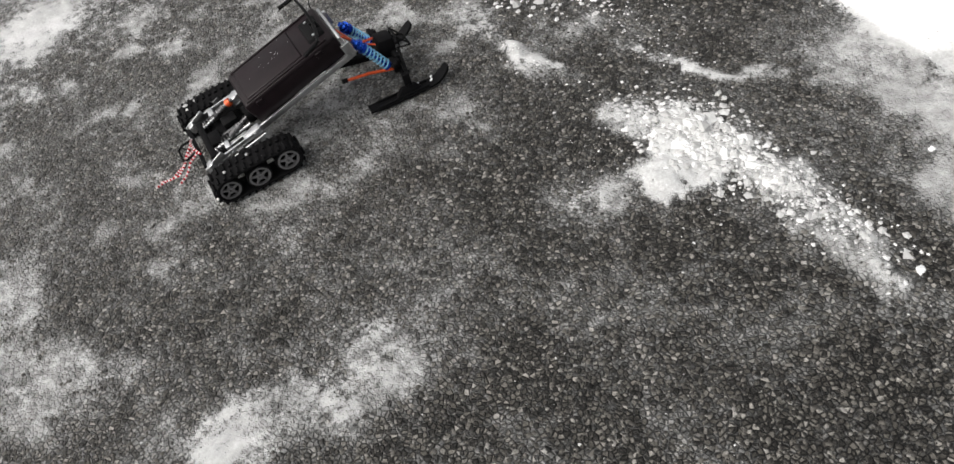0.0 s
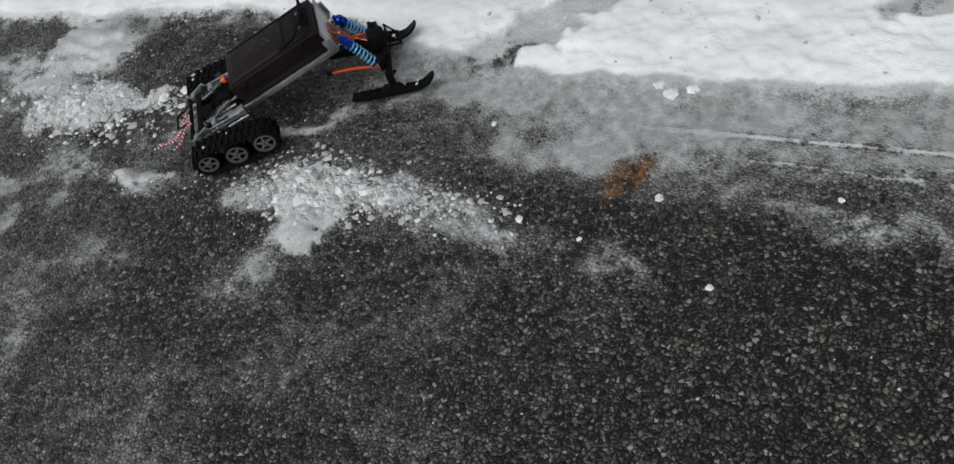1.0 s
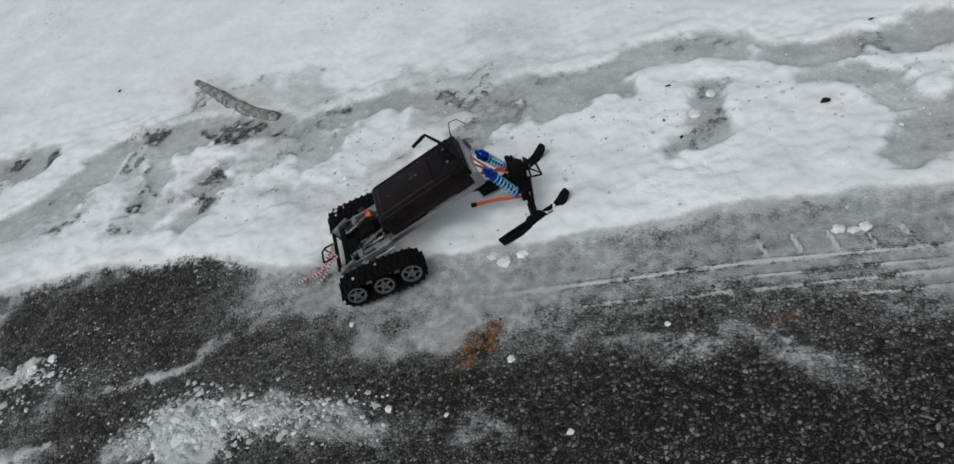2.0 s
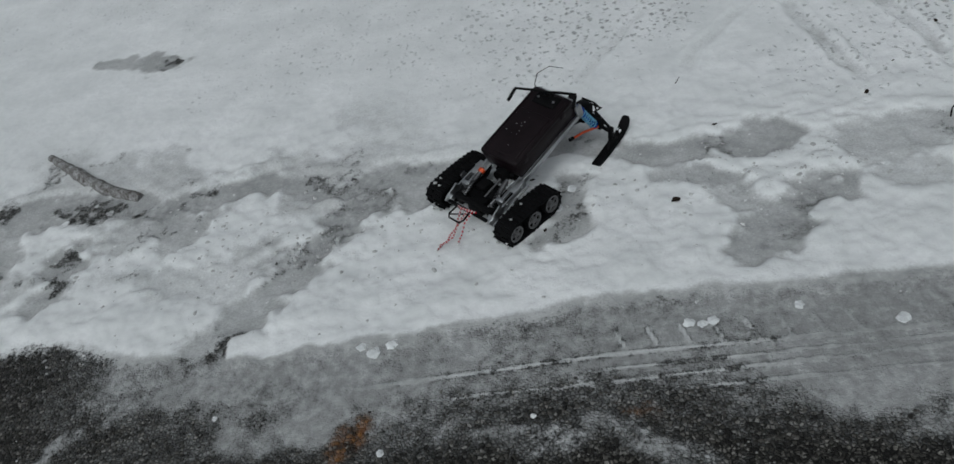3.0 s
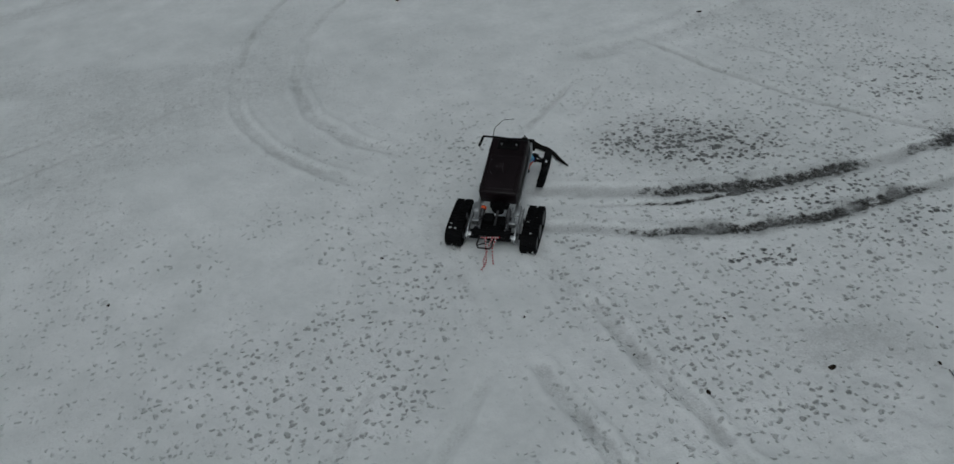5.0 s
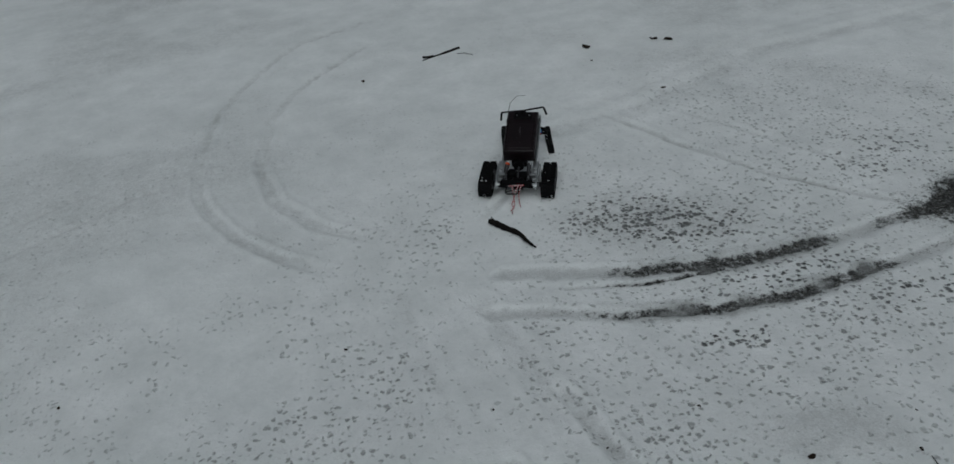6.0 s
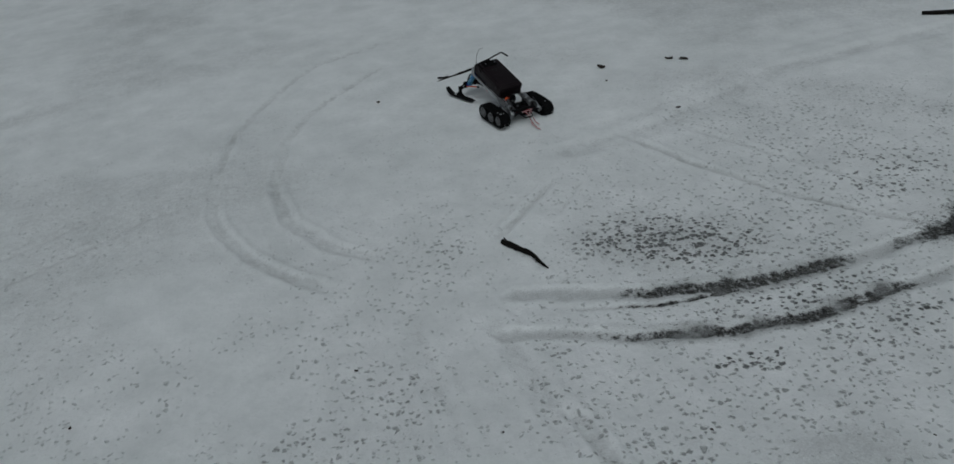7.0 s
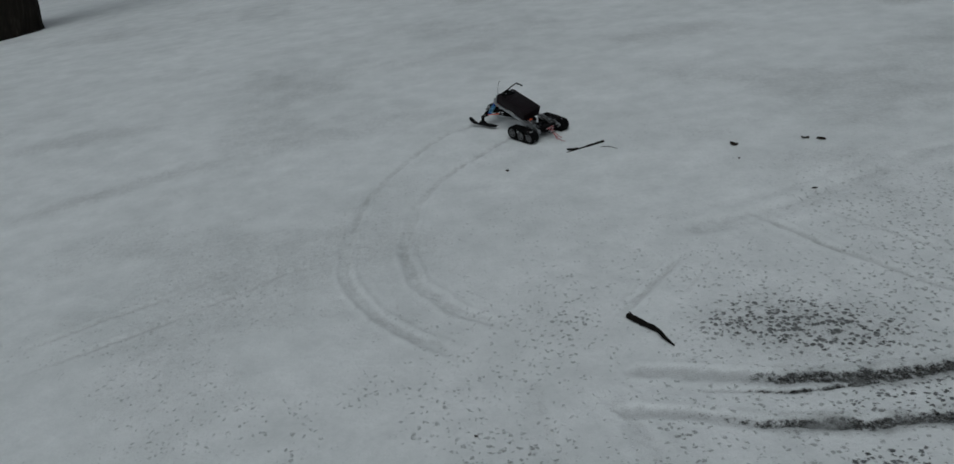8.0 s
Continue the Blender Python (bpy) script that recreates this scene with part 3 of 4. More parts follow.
def build_aggregate():
    """The road stones that stand out of the bare asphalt: flat-topped, five-sided, too many to count."""
    rng = np.random.RandomState(19)
    count = 74000
    x, y = rng.uniform(-2.5, 1.3, count), rng.uniform(-0.65, 1.12, count)
    h, cover, wet, _, stain = sheet(x, y)
    keep = (cover < 0.30) & (wet + 0.35 * rng.rand(count) < 0.72) & (stain < 0.4)
    x, y, h = x[keep], y[keep], h[keep]
    n = len(x)
    size = 0.0031 * np.exp(np.clip(0.30 * rng.randn(n), -0.6, 0.6))
    turn = rng.uniform(0, 6.28, n)
    long = rng.uniform(1.0, 1.6, n)
    verts = np.zeros((n, 10, 3), np.float32)
    for ring_, (reach, top) in enumerate(((1.0, -0.0012), (0.66, 1.0))):
        for k in range(5):
            a = 2 * math.pi * k / 5 + rng.uniform(-0.35, 0.35, n)
            r = size * reach * rng.uniform(0.75, 1.2, n)
            u, v = r * np.cos(a) * long, r * np.sin(a)
            verts[:, ring_ * 5 + k, 0] = x + u * np.cos(turn) - v * np.sin(turn)
            verts[:, ring_ * 5 + k, 1] = y + u * np.sin(turn) + v * np.cos(turn)
            verts[:, ring_ * 5 + k, 2] = h + (top if top < 0 else 0.32 * size * rng.uniform(0.4, 1.2, n))
    shape = [(k, (k + 1) % 5, 5 + (k + 1) % 5, 5 + k) for k in range(5)]
    loops = np.array([i for f in shape for i in f] + [5, 6, 7, 8, 9])
    index = (np.arange(n)[:, None] * 10 + loops[None]).astype(np.int32)
    starts = (np.arange(n)[:, None] * 25 + np.array([0, 4, 8, 12, 16, 20])[None]).astype(np.int32)
    me = bpy.data.meshes.new("road_stones")
    me.vertices.add(n * 10)
    me.vertices.foreach_set("co", verts.ravel())
    me.loops.add(index.size)
    me.loops.foreach_set("vertex_index", index.ravel())
    me.polygons.add(n * 6)
    me.polygons.foreach_set("loop_start", starts.ravel())
    me.update(calc_edges=True)
    me.materials.append(STONE)
    tagged(new("road_stones", me), "coarse grey-brown stones standing out of worn wet asphalt", "road stones", kind="stuff")


build_aggregate()
build_ground()


def ground_height(x, y):
    return float(sheet(np.array([float(x)]), np.array([float(y)]))[0][0])


def on_ground(x, y, lift=0.0):
    return tuple(float(v) for v in rise(float(x), float(y), ground_height(x, y) + lift))


# ---- mesh helpers ----
def part(name, bm, mat, parent, label="", smooth=True):
    me = bpy.data.meshes.new(name)
    bm.normal_update()
    for f in bm.faces:
        f.smooth = smooth
    bm.to_mesh(me)
    bm.free()
    if smooth:
        me.set_sharp_from_angle(angle=radians(38))
    for m in mat if isinstance(mat, (list, tuple)) else (mat,):
        me.materials.append(m)
    ob = new(name, me)
    ob.parent = parent
    return tagged(ob, label)


def block(bm, size, m, bevel=0.0, taper=1.0):
    """A box of that size at the pose m; its top may be narrower, its edges rounded."""
    made = bmesh.ops.create_cube(bm, size=1.0)["verts"]
    for v in made:
        k = taper if v.co.z > 0 else 1.0
        v.co = Vector((v.co.x * size[0] * k, v.co.y * size[1] * k, v.co.z * size[2]))
    if bevel:
        edges = list({e for v in made for e in v.link_edges})
        made = bmesh.ops.bevel(bm, geom=edges, offset=bevel, segments=2, profile=0.5, affect="EDGES")["verts"]
    bmesh.ops.transform(bm, matrix=m, verts=list({v for v in made}))


def tube(bm, places, radii, sides=10, index=0):
    """A round bar along places; radii is one number or one a place."""
    places = [Vector(p) for p in places]
    if isinstance(radii, (int, float)):
        radii = [radii] * len(places)
    rings, side = [], None
    for k, p in enumerate(places):
        d = (places[min(k + 1, len(places) - 1)] - places[max(k - 1, 0)]).normalized()
        if side is None:
            side = d.orthogonal().normalized()
        side = (side - d * side.dot(d)).normalized()
        up = d.cross(side)
        rings.append([bm.verts.new(p + radii[k] * (math.cos(a) * side + math.sin(a) * up)) for a in (2 * math.pi * j / sides for j in range(sides))])
    for a, b in zip(rings, rings[1:]):
        for j in range(sides):
            bm.faces.new((a[j], a[(j + 1) % sides], b[(j + 1) % sides], b[j])).material_index = index
    for ring in (rings[0][::-1], rings[-1]):
        bm.faces.new(ring).material_index = index


def coil(bm, a, b, radius, wire, turns, sides=6):
    a, b = Vector(a), Vector(b)
    d = (b - a).normalized()
    s = d.orthogonal().normalized()
    u = d.cross(s)
    count = int(turns * 10)
    tube(bm, [a.lerp(b, k / count) + radius * (math.cos(2 * math.pi * turns * k / count) * s + math.sin(2 * math.pi * turns * k / count) * u) for k in range(count + 1)], wire, sides)


def ring(bm, centre, axis_x, outer, inner, width, sides=24):
    """A flat ring about the x axis."""
    loops = []
    for x, r in ((axis_x - width / 2, outer), (axis_x + width / 2, outer), (axis_x + width / 2, inner), (axis_x - width / 2, inner)):
        loops.append([bm.verts.new((x, centre[0] + r * math.cos(t), centre[1] + r * math.sin(t))) for t in (2 * math.pi * k / sides for k in range(sides))])
    for a, b in zip(loops, loops[1:] + loops[:1]):
        for k in range(sides):
            bm.faces.new((a[k], a[(k + 1) % sides], b[(k + 1) % sides], b[k]))


def lump(bm, place, size, flat=0.7, detail=1):
    made = bmesh.ops.create_icosphere(bm, subdivisions=detail, radius=1.0)["verts"]
    turn = Euler([random.uniform(0, 6) for _ in range(3)]).to_matrix()
    for v in made:
        d = turn @ (v.co * random.uniform(0.72, 1.2))
        v.co = Vector(place) + Vector((d.x * size, d.y * size, d.z * size * flat))


# ---- the toy snowmobile: a tracked radio-controlled model on front skis; x right, y ahead, origin under the track units ----
TILT = radians(15.9)
DECK = Matrix.Translation((0, 0.041, 0.136)) @ Matrix.Rotation(TILT, 4, "X")


def deck(x, y, z):
    return DECK @ Vector((x, y, z))


WHEELS = [(0.068, 0.034, 0.0265), (0.003, 0.029, 0.0260), (-0.060, 0.031, 0.0245)]   # y, z, radius
STEERED = {}
TURNING = []


def belt_outline(grow):
    """The track belt's outline round its wheels, as places and outward ways."""
    out = []
    (yf, zf, rf), (yr, zr, rr) = (0.068, 0.034, 0.031 + grow), (-0.060, 0.031, 0.029 + grow)
    for k in range(15):
        a = radians(-90 + 180 * k / 14)
        out.append((yf + rf * math.cos(a), zf + rf * math.sin(a)))
    for k in range(1, 6):
        f = k / 6
        out.append((yf + (yr - yf) * f, (zf + rf) * (1 - f) + (zr + rr) * f + 0.003 * math.sin(math.pi * f)))
    for k in range(15):
        a = radians(90 + 180 * k / 14)
        out.append((yr + rr * math.cos(a), zr + rr * math.sin(a)))
    for k in range(1, 6):
        f = k / 6
        out.append((yr + (yf - yr) * f, (zr - rr) * (1 - f) + (zf - rf) * f - 0.001 * math.sin(math.pi * f)))
    return out


def build_track(car, side):
    x0, x1 = (0.092, 0.143) if side > 0 else (-0.143, -0.092)
    bm = bmesh.new()
    outer, inner = belt_outline(0.0), belt_outline(-0.005)
    n = len(outer)
    loops = [[bm.verts.new((x, y, z)) for y, z in line] for x, line in ((x0, outer), (x1, outer), (x1, inner), (x0, inner))]
    for a, b in zip(loops, loops[1:] + loops[:1]):
        for k in range(n):
            bm.faces.new((a[k], a[(k + 1) % n], b[(k + 1) % n], b[k]))
    belt = part("track_belt", bm, RUBBER, car, "black rubber track belt with raised cross bars")
    # cross bars, evenly spaced round the belt
    lengths = [0.0]
    for k in range(n):
        (ya, za), (yb, zb) = outer[k], outer[(k + 1) % n]
        lengths.append(lengths[-1] + math.hypot(yb - ya, zb - za))
    bm = bmesh.new()
    bars = 30
    for b in range(bars):
        s = lengths[-1] * b / bars
        k = max(j for j in range(n) if lengths[j] <= s)
        f = (s - lengths[k]) / (lengths[k + 1] - lengths[k])
        (ya, za), (yb, zb) = outer[k], outer[(k + 1) % n]
        y, z, a = ya + (yb - ya) * f, za + (zb - za) * f, math.atan2(zb - za, yb - ya)
        m = Matrix.Translation(((x0 + x1) / 2, y, z)) @ Matrix.Rotation(a, 4, "X")
        for dx in (-0.0135, 0.0135):
            block(bm, (0.021, 0.0055, 0.010), m @ pose(dx, 0.003 if dx > 0 else -0.003, 0, 0, 0, 0), 0.0, 0.8)
    part("tread", bm, RUBBER, belt)
    # inner frame plate that carries the wheels
    bm = bmesh.new()
    block(bm, (0.004, 0.120, 0.018), pose(side * 0.092, 0.0, 0.033), 0.001)
    block(bm, (0.004, 0.016, 0.045), pose(side * 0.090, 0.003, 0.052, 20), 0.001)
    part("track_frame", bm, STEEL, car)
    for y, z, r in WHEELS:
        bm = bmesh.new()
        cx = side * 0.1345
        ring(bm, (0, 0), cx, r, r * 0.80, 0.012)
        ring(bm, (0, 0), side * 0.104, r, r * 0.80, 0.012)
        tube(bm, [(side * 0.094, 0, 0), (side * 0.136, 0, 0)], 0.0035, 8)
        wheel = part("road_wheel", bm, RUBBER, car)
        wheel.location = (0, y, z)
        bm = bmesh.new()
        ring(bm, (0, 0), side * 0.1385, r * 0.86, r * 0.70, 0.005)
        ring(bm, (0, 0), side * 0.1385, r * 0.30, r * 0.10, 0.007, 12)
        for k in range(5):
            a = 72 * k
            m = Matrix.Rotation(radians(a), 4, "X") @ pose(side * 0.1385, 0, r * 0.5)
            block(bm, (0.004, r * 0.20, r * 0.46), m, 0.0008, 0.8)
        part("rim", bm, RIM, wheel, "grey five-spoked rim")
        TURNING.append((wheel, y, z, r))
    # packed snow between the bars
    bm = bmesh.new()
    random.seed(5 + side)
    for k in range(3):
        a = random.uniform(-0.07, 0.05)
        lump(bm, (random.uniform(x0 + 0.008, x1 - 0.008), a, 0.0645 + 0.01 * a), random.uniform(0.003, 0.006), 0.25, 2)
    for k in range(5):
        lump(bm, (random.uniform(x0 + 0.004, x1 - 0.004), -0.089 + random.uniform(-0.004, 0.004), random.uniform(0.004, 0.020)), random.uniform(0.002, 0.005), 0.8)
    part("packed_snow", bm, SLUSH, belt, "white snow caked on the track")["kind"] = "stuff"


def build_ski(car, side):
    """Black ski with an upturned tip under a steering knuckle; its space has the kingpin at the origin."""
    profile = [(-0.098, 0.006), (-0.060, 0.003), (0.0, 0.003), (0.045, 0.004), (0.062, 0.008), (0.076, 0.016), (0.087, 0.026), (0.092, 0.032)]
    bm = bmesh.new()
    rows = []
    for k, (y, z) in enumerate(profile):
        half = 0.0135 if k < 6 else (0.0115 if k == 6 else 0.007)
        half *= 0.85 if k == 0 else 1.0
        rows.append([bm.verts.new(v) for v in ((-half, y, z), (half, y, z), (half, y - (0.003 if k > 4 else 0), z + 0.005), (-half, y - (0.003 if k > 4 else 0), z + 0.005))])
    for a, b in zip(rows, rows[1:]):
        for k in range(4):
            bm.faces.new((a[k], a[(k + 1) % 4], b[(k + 1) % 4], b[k]))
    bm.faces.new(rows[0][::-1])
    bm.faces.new(rows[-1])
    for dx in (-0.009, 0.009):      # raised side ribs
        block(bm, (0.004, 0.120, 0.006), pose(dx, -0.020, 0.010), 0.001)
    ski = part("ski", bm, PLASTIC, car, "black plastic ski with an upturned tip")
    bm = bmesh.new()
    block(bm, (0.015, 0.060, 0.020), pose(0, -0.004, 0.018), 0.003, 0.55)
    block(bm, (0.011, 0.016, 0.036), pose(-side * 0.002, -0.002, 0.040), 0.002)
    tube(bm, [(-0.010, -0.002, 0.030), (0.010, -0.002, 0.030)], 0.003, 8)
    tube(bm, [(-side * 0.016, 0.010, 0.048), (0, 0.0, 0.048)], 0.004, 8)
    part("knuckle", bm, PLASTIC, ski)
    bm = bmesh.new()
    random.seed(11 + side)
    for k in range(7):
        lump(bm, (random.uniform(-0.009, 0.009), random.uniform(0.0, 0.075), 0.011), random.uniform(0.002, 0.005), 0.6)
    for v in bm.verts:
        v.co.z += max(0.0, v.co.y - 0.045) * 0.75
    part("packed_snow", bm, SNOW, ski, "white snow caked on the ski")["kind"] = "stuff"
    STEERED[ski] = Matrix.Translation((side * 0.092, 0.366, 0.0))
    ski.matrix_basis = STEERED[ski]


def build_shock(car, a, b, body, spring, radius, name, label):
    a, b = Vector(a), Vector(b)
    bm = bmesh.new()
    tube(bm, [a, a.lerp(b, 0.06), a.lerp(b, 0.08), a.lerp(b, 0.48), a.lerp(b, 0.50), a.lerp(b, 0.97), b], [radius * 0.6, radius * 0.6, radius, radius, radius * 0.32, radius * 0.32, radius * 0.5], 14)
    for f in (0.14, 0.26, 0.94):
        tube(bm, [a.lerp(b, f), a.lerp(b, f + 0.035)], radius * 1.45, 16)
    shock = part(name, bm, body, car, label)
    bm = bmesh.new()
    coil(bm, a.lerp(b, 0.29), a.lerp(b, 0.94), radius * 1.2, radius * 0.20, 7)
    part("spring", bm, spring, shock)


def build_snowmobile():
    car = tagged(new("toy_snowmobile"), "black toy snowmobile with rubber tracks, blue shocks and front skis", "toy vehicle")
    for side in (1, -1):
        build_track(car, side)
        build_ski(car, side)
    # equipment box with a plum lid, tilted up to the front
    bm = bmesh.new()
    block(bm, (0.118, 0.222, 0.048), DECK @ pose(0, 0.112, -0.033), 0.006, 1.03)
    box = part("equipment_box", bm, PLUM, car, "glossy plum-black equipment box")
    bm = bmesh.new()
    block(bm, (0.123, 0.230, 0.012), DECK @ pose(0, 0.112, -0.006), 0.005, 0.97)
    block(bm, (0.098, 0.140, 0.004), DECK @ pose(0, 0.082, 0.0008), 0.0015, 0.96)
    for x in (-0.054, 0.054):
        block(bm, (0.005, 0.200, 0.005), DECK @ pose(x, 0.108, 0.0), 0.0015)
    for x in (-0.060, 0.060):
        for y in (0.03, 0.180):
            block(bm, (0.006, 0.016, 0.014), DECK @ pose(x, y, -0.014), 0.0015)
    part("lid", bm, PLUM, box, "wet plum-black lid")
    bm = bmesh.new()
    random.seed(3)
    for k in range(16):
        lump(bm, deck(random.gauss(-0.005, 0.018), random.gauss(0.085, 0.035), 0.003), random.uniform(0.0004, 0.0010), 0.5)
    part("snow_grains", bm, SNOW, box, "grains of snow on the lid")["kind"] = "stuff"
    # rails
    for x in (-0.064, 0.064):
        bm = bmesh.new()
        block(bm, (0.006, 0.272, 0.013), DECK @ pose(x, 0.100, -0.060), 0.001)
        block(bm, (0.014, 0.272, 0.003), DECK @ pose(x - math.copysign(0.005, x), 0.100, -0.066), 0.0008)
        block(bm, (0.006, 0.020, 0.034), DECK @ pose(x, 0.230, -0.046), 0.001)
        for y in (-0.02, 0.03, 0.10, 0.17, 0.21):
            tube(bm, [deck(x - 0.005, y, -0.058), deck(x + 0.005, y, -0.058)], 0.0028, 8)
        part("chassis_rail", bm, ALU, car, "scuffed aluminium chassis rail")
    bm = bmesh.new()
    block(bm, (0.120, 0.006, 0.044), DECK @ pose(0, 0.230, -0.034), 0.001)
    block(bm, (0.110, 0.050, 0.004), DECK @ pose(0, 0.190, -0.064), 0.001)
    part("front_plate", bm, ALU, car)
    bm = bmesh.new()
    block(bm, (0.060, 0.090, 0.024), DECK @ pose(0, 0.040, -0.070), 0.004)
    tube(bm, [deck(0, -0.022, -0.062), deck(0, 0.01, -0.066)], 0.020, 18)
    part("motor", bm, PLASTIC, car)
    # rear suspension
    bm = bmesh.new()
    tube(bm, [(0, 0.040, 0.066), (0, 0.020, 0.060), (0, -0.040, 0.044)], [0.0055, 0.0035, 0.0045], 10)
    part("drive_shaft", bm, STEEL, car)
    bm = bmesh.new()
    tube(bm, [(-0.090, -0.046, 0.040), (0.090, -0.046, 0.040)], 0.0095, 14)
    block(bm, (0.044, 0.040, 0.036), pose(0.004, -0.046, 0.043), 0.006)
    block(bm, (0.120, 0.014, 0.014), pose(0, -0.058, 0.055), 0.003)
    for x in (-0.05, 0.05):
        block(bm, (0.016, 0.026, 0.030), pose(x, -0.048, 0.045), 0.003)
    part("rear_axle", bm, PLASTIC, car)
    for x in (-1, 1):
        bm = bmesh.new()
        block(bm, (0.004, 0.125, 0.012), pose(x * 0.074, -0.010, 0.066, 12), 0.001)
        block(bm, (0.004, 0.050, 0.026), pose(x * 0.074, -0.058, 0.052, 30), 0.001)
        block(bm, (0.018, 0.014, 0.016), pose(x * 0.070, -0.070, 0.050, 30), 0.002)
        block(bm, (0.018, 0.040, 0.003), pose(x * 0.066, 0.030, 0.080, 17), 0.0008)
        tube(bm, [(x * 0.082, -0.080, 0.040), (x * 0.081, 0.055, 0.072)], 0.0022, 8)
        tube(bm, [(x * 0.040, -0.050, 0.058), (x * 0.050, 0.036, 0.086)], 0.0026, 8)
        for y, z in ((-0.066, 0.052), (-0.02, 0.062), (0.036, 0.078)):
            tube(bm, [(x * 0.070, y, z), (x * 0.080, y, z)], 0.0032, 8)
        part("trailing_link", bm, ALU, car, "scuffed aluminium trailing link")
        build_shock(car, (x * 0.040, 0.026, 0.092), (x * 0.046, -0.048, 0.056), STEEL, STEEL, 0.0060, "rear_shock", "small dark rear shock absorber")
        if x > 0:
            continue
        bm = bmesh.new()
        a, b = Vector((x * 0.040, 0.026, 0.092)), Vector((x * 0.046, -0.048, 0.056))
        tube(bm, [a.lerp(b, 0.05), a.lerp(b, 0.17)], 0.0088, 14)
        part("shock_collar", bm, ORANGE, car, "orange shock collar")
    bm = bmesh.new()
    block(bm, (0.108, 0.074, 0.010), pose(0, -0.008, 0.046, 8), 0.002)
    block(bm, (0.030, 0.034, 0.022), pose(-0.022, 0.004, 0.058, 8), 0.003)
    block(bm, (0.020, 0.030, 0.026), pose(0.030, -0.014, 0.056, 8), 0.003)
    part("skid_plate", bm, PLASTIC, car)
    for x in (-1, 1):
        bm = bmesh.new()
        block(bm, (0.022, 0.012, 0.020), pose(x * 0.058, -0.022, 0.064, 15), 0.002)
        block(bm, (0.010, 0.052, 0.008), pose(x * 0.056, -0.002, 0.068, 15), 0.001)
        part("link_bracket", bm, ALU, car)
    bm = bmesh.new()
    block(bm, (0.130, 0.008, 0.006), pose(0, -0.082, 0.050), 0.001)
    tube(bm, [(-0.034, -0.083, 0.050), (-0.036, -0.110, 0.044), (-0.030, -0.119, 0.040), (0.006, -0.119, 0.040), (0.012, -0.110, 0.044), (0.010, -0.083, 0.050)], 0.0024, 8)
    tube(bm, [(-0.034, -0.112, 0.043), (0.010, -0.090, 0.049)], 0.0018, 8)
    part("rear_bumper", bm, PLASTIC, car)
    # red and white cord, knotted on the bumper
    def cord(places):
        pts = []
        for a, b in zip(places, places[1:]):
            pts += [Vector(a).lerp(Vector(b), k / 6) for k in range(6)]
        pts.append(Vector(places[-1]))
        bm = bmesh.new()
        for k, (a, b) in enumerate(zip(pts, pts[1:])):
            tube(bm, [a, b], 0.0024, 6, k % 2)
        part("tow_cord", bm, (RED, WHITE), car, "red and white braided cord")
    cord([(0.030, -0.080, 0.056), (0.010, -0.088, 0.060), (-0.014, -0.090, 0.058), (-0.028, -0.085, 0.054)])
    cord([(-0.012, -0.090, 0.056), (-0.008, -0.108, 0.040), (-0.003, -0.124, 0.020), (0.000, -0.142, 0.006), (-0.006, -0.172, 0.003), (-0.002, -0.196, 0.002)])
    cord([(0.010, -0.088, 0.058), (0.002, -0.104, 0.044), (-0.004, -0.122, 0.022), (-0.010, -0.140, 0.008), (-0.002, -0.160, 0.004), (-0.010, -0.182, 0.003)])
    cord([(0.020, -0.084, 0.056), (0.012, -0.106, 0.036), (0.016, -0.126, 0.012), (0.024, -0.150, 0.003)])
    # front: shocks, arms, gearbox
    for x in (-1, 1):
        build_shock(car, deck(x * 0.034, 0.246, -0.058), (x * 0.052, 0.346, 0.062), BLUE, SPRING, 0.0085, "front_shock", "bright blue shock absorber with a pale spring")
        bm = bmesh.new()
        tube(bm, [(x * 0.058, 0.250, 0.082), (x * 0.052, 0.300, 0.068), (x * 0.060, 0.360, 0.055)], 0.0034, 10)
        part("lower_link", bm, ORANGE, car, "orange anodised steering link")
        bm = bmesh.new()
        tube(bm, [(x * 0.058, 0.240, 0.084), (x * 0.058, 0.252, 0.082)], 0.0052, 10)
        part("link_end", bm, PLASTIC, car)
        bm = bmesh.new()
        block(bm, (0.012, 0.018, 0.030), pose(x * 0.060, 0.360, 0.062), 0.003)
        tube(bm, [(x * 0.022, 0.366, 0.056), (x * 0.084, 0.364, 0.046)], 0.0052, 10)
        tube(bm, [(x * 0.022, 0.384, 0.072), (x * 0.082, 0.370, 0.052)], 0.0040, 10)
        block(bm, (0.030, 0.010, 0.012), pose(x * 0.060, 0.356, 0.072), 0.002)
        part("front_arm", bm, PLASTIC, car)
    bm = bmesh.new()
    tube(bm, [deck(0.02, 0.232, -0.040), (0.010, 0.312, 0.116), (-0.010, 0.345, 0.098)], 0.0026, 8)
    tube(bm, [deck(-0.02, 0.232, -0.050), (-0.016, 0.310, 0.100), (0.004, 0.345, 0.090)], 0.0022, 8)
    part("motor_wire", bm, ORANGE, car, "orange wires to the steering servo")
    bm = bmesh.new()
    block(bm, (0.046, 0.044, 0.048), pose(0, 0.362, 0.078, -8), 0.006, 0.85)
    block(bm, (0.020, 0.100, 0.014), pose(0, 0.300, 0.074, -14), 0.003)
    block(bm, (0.090, 0.012, 0.022), pose(0, 0.372, 0.060), 0.003)
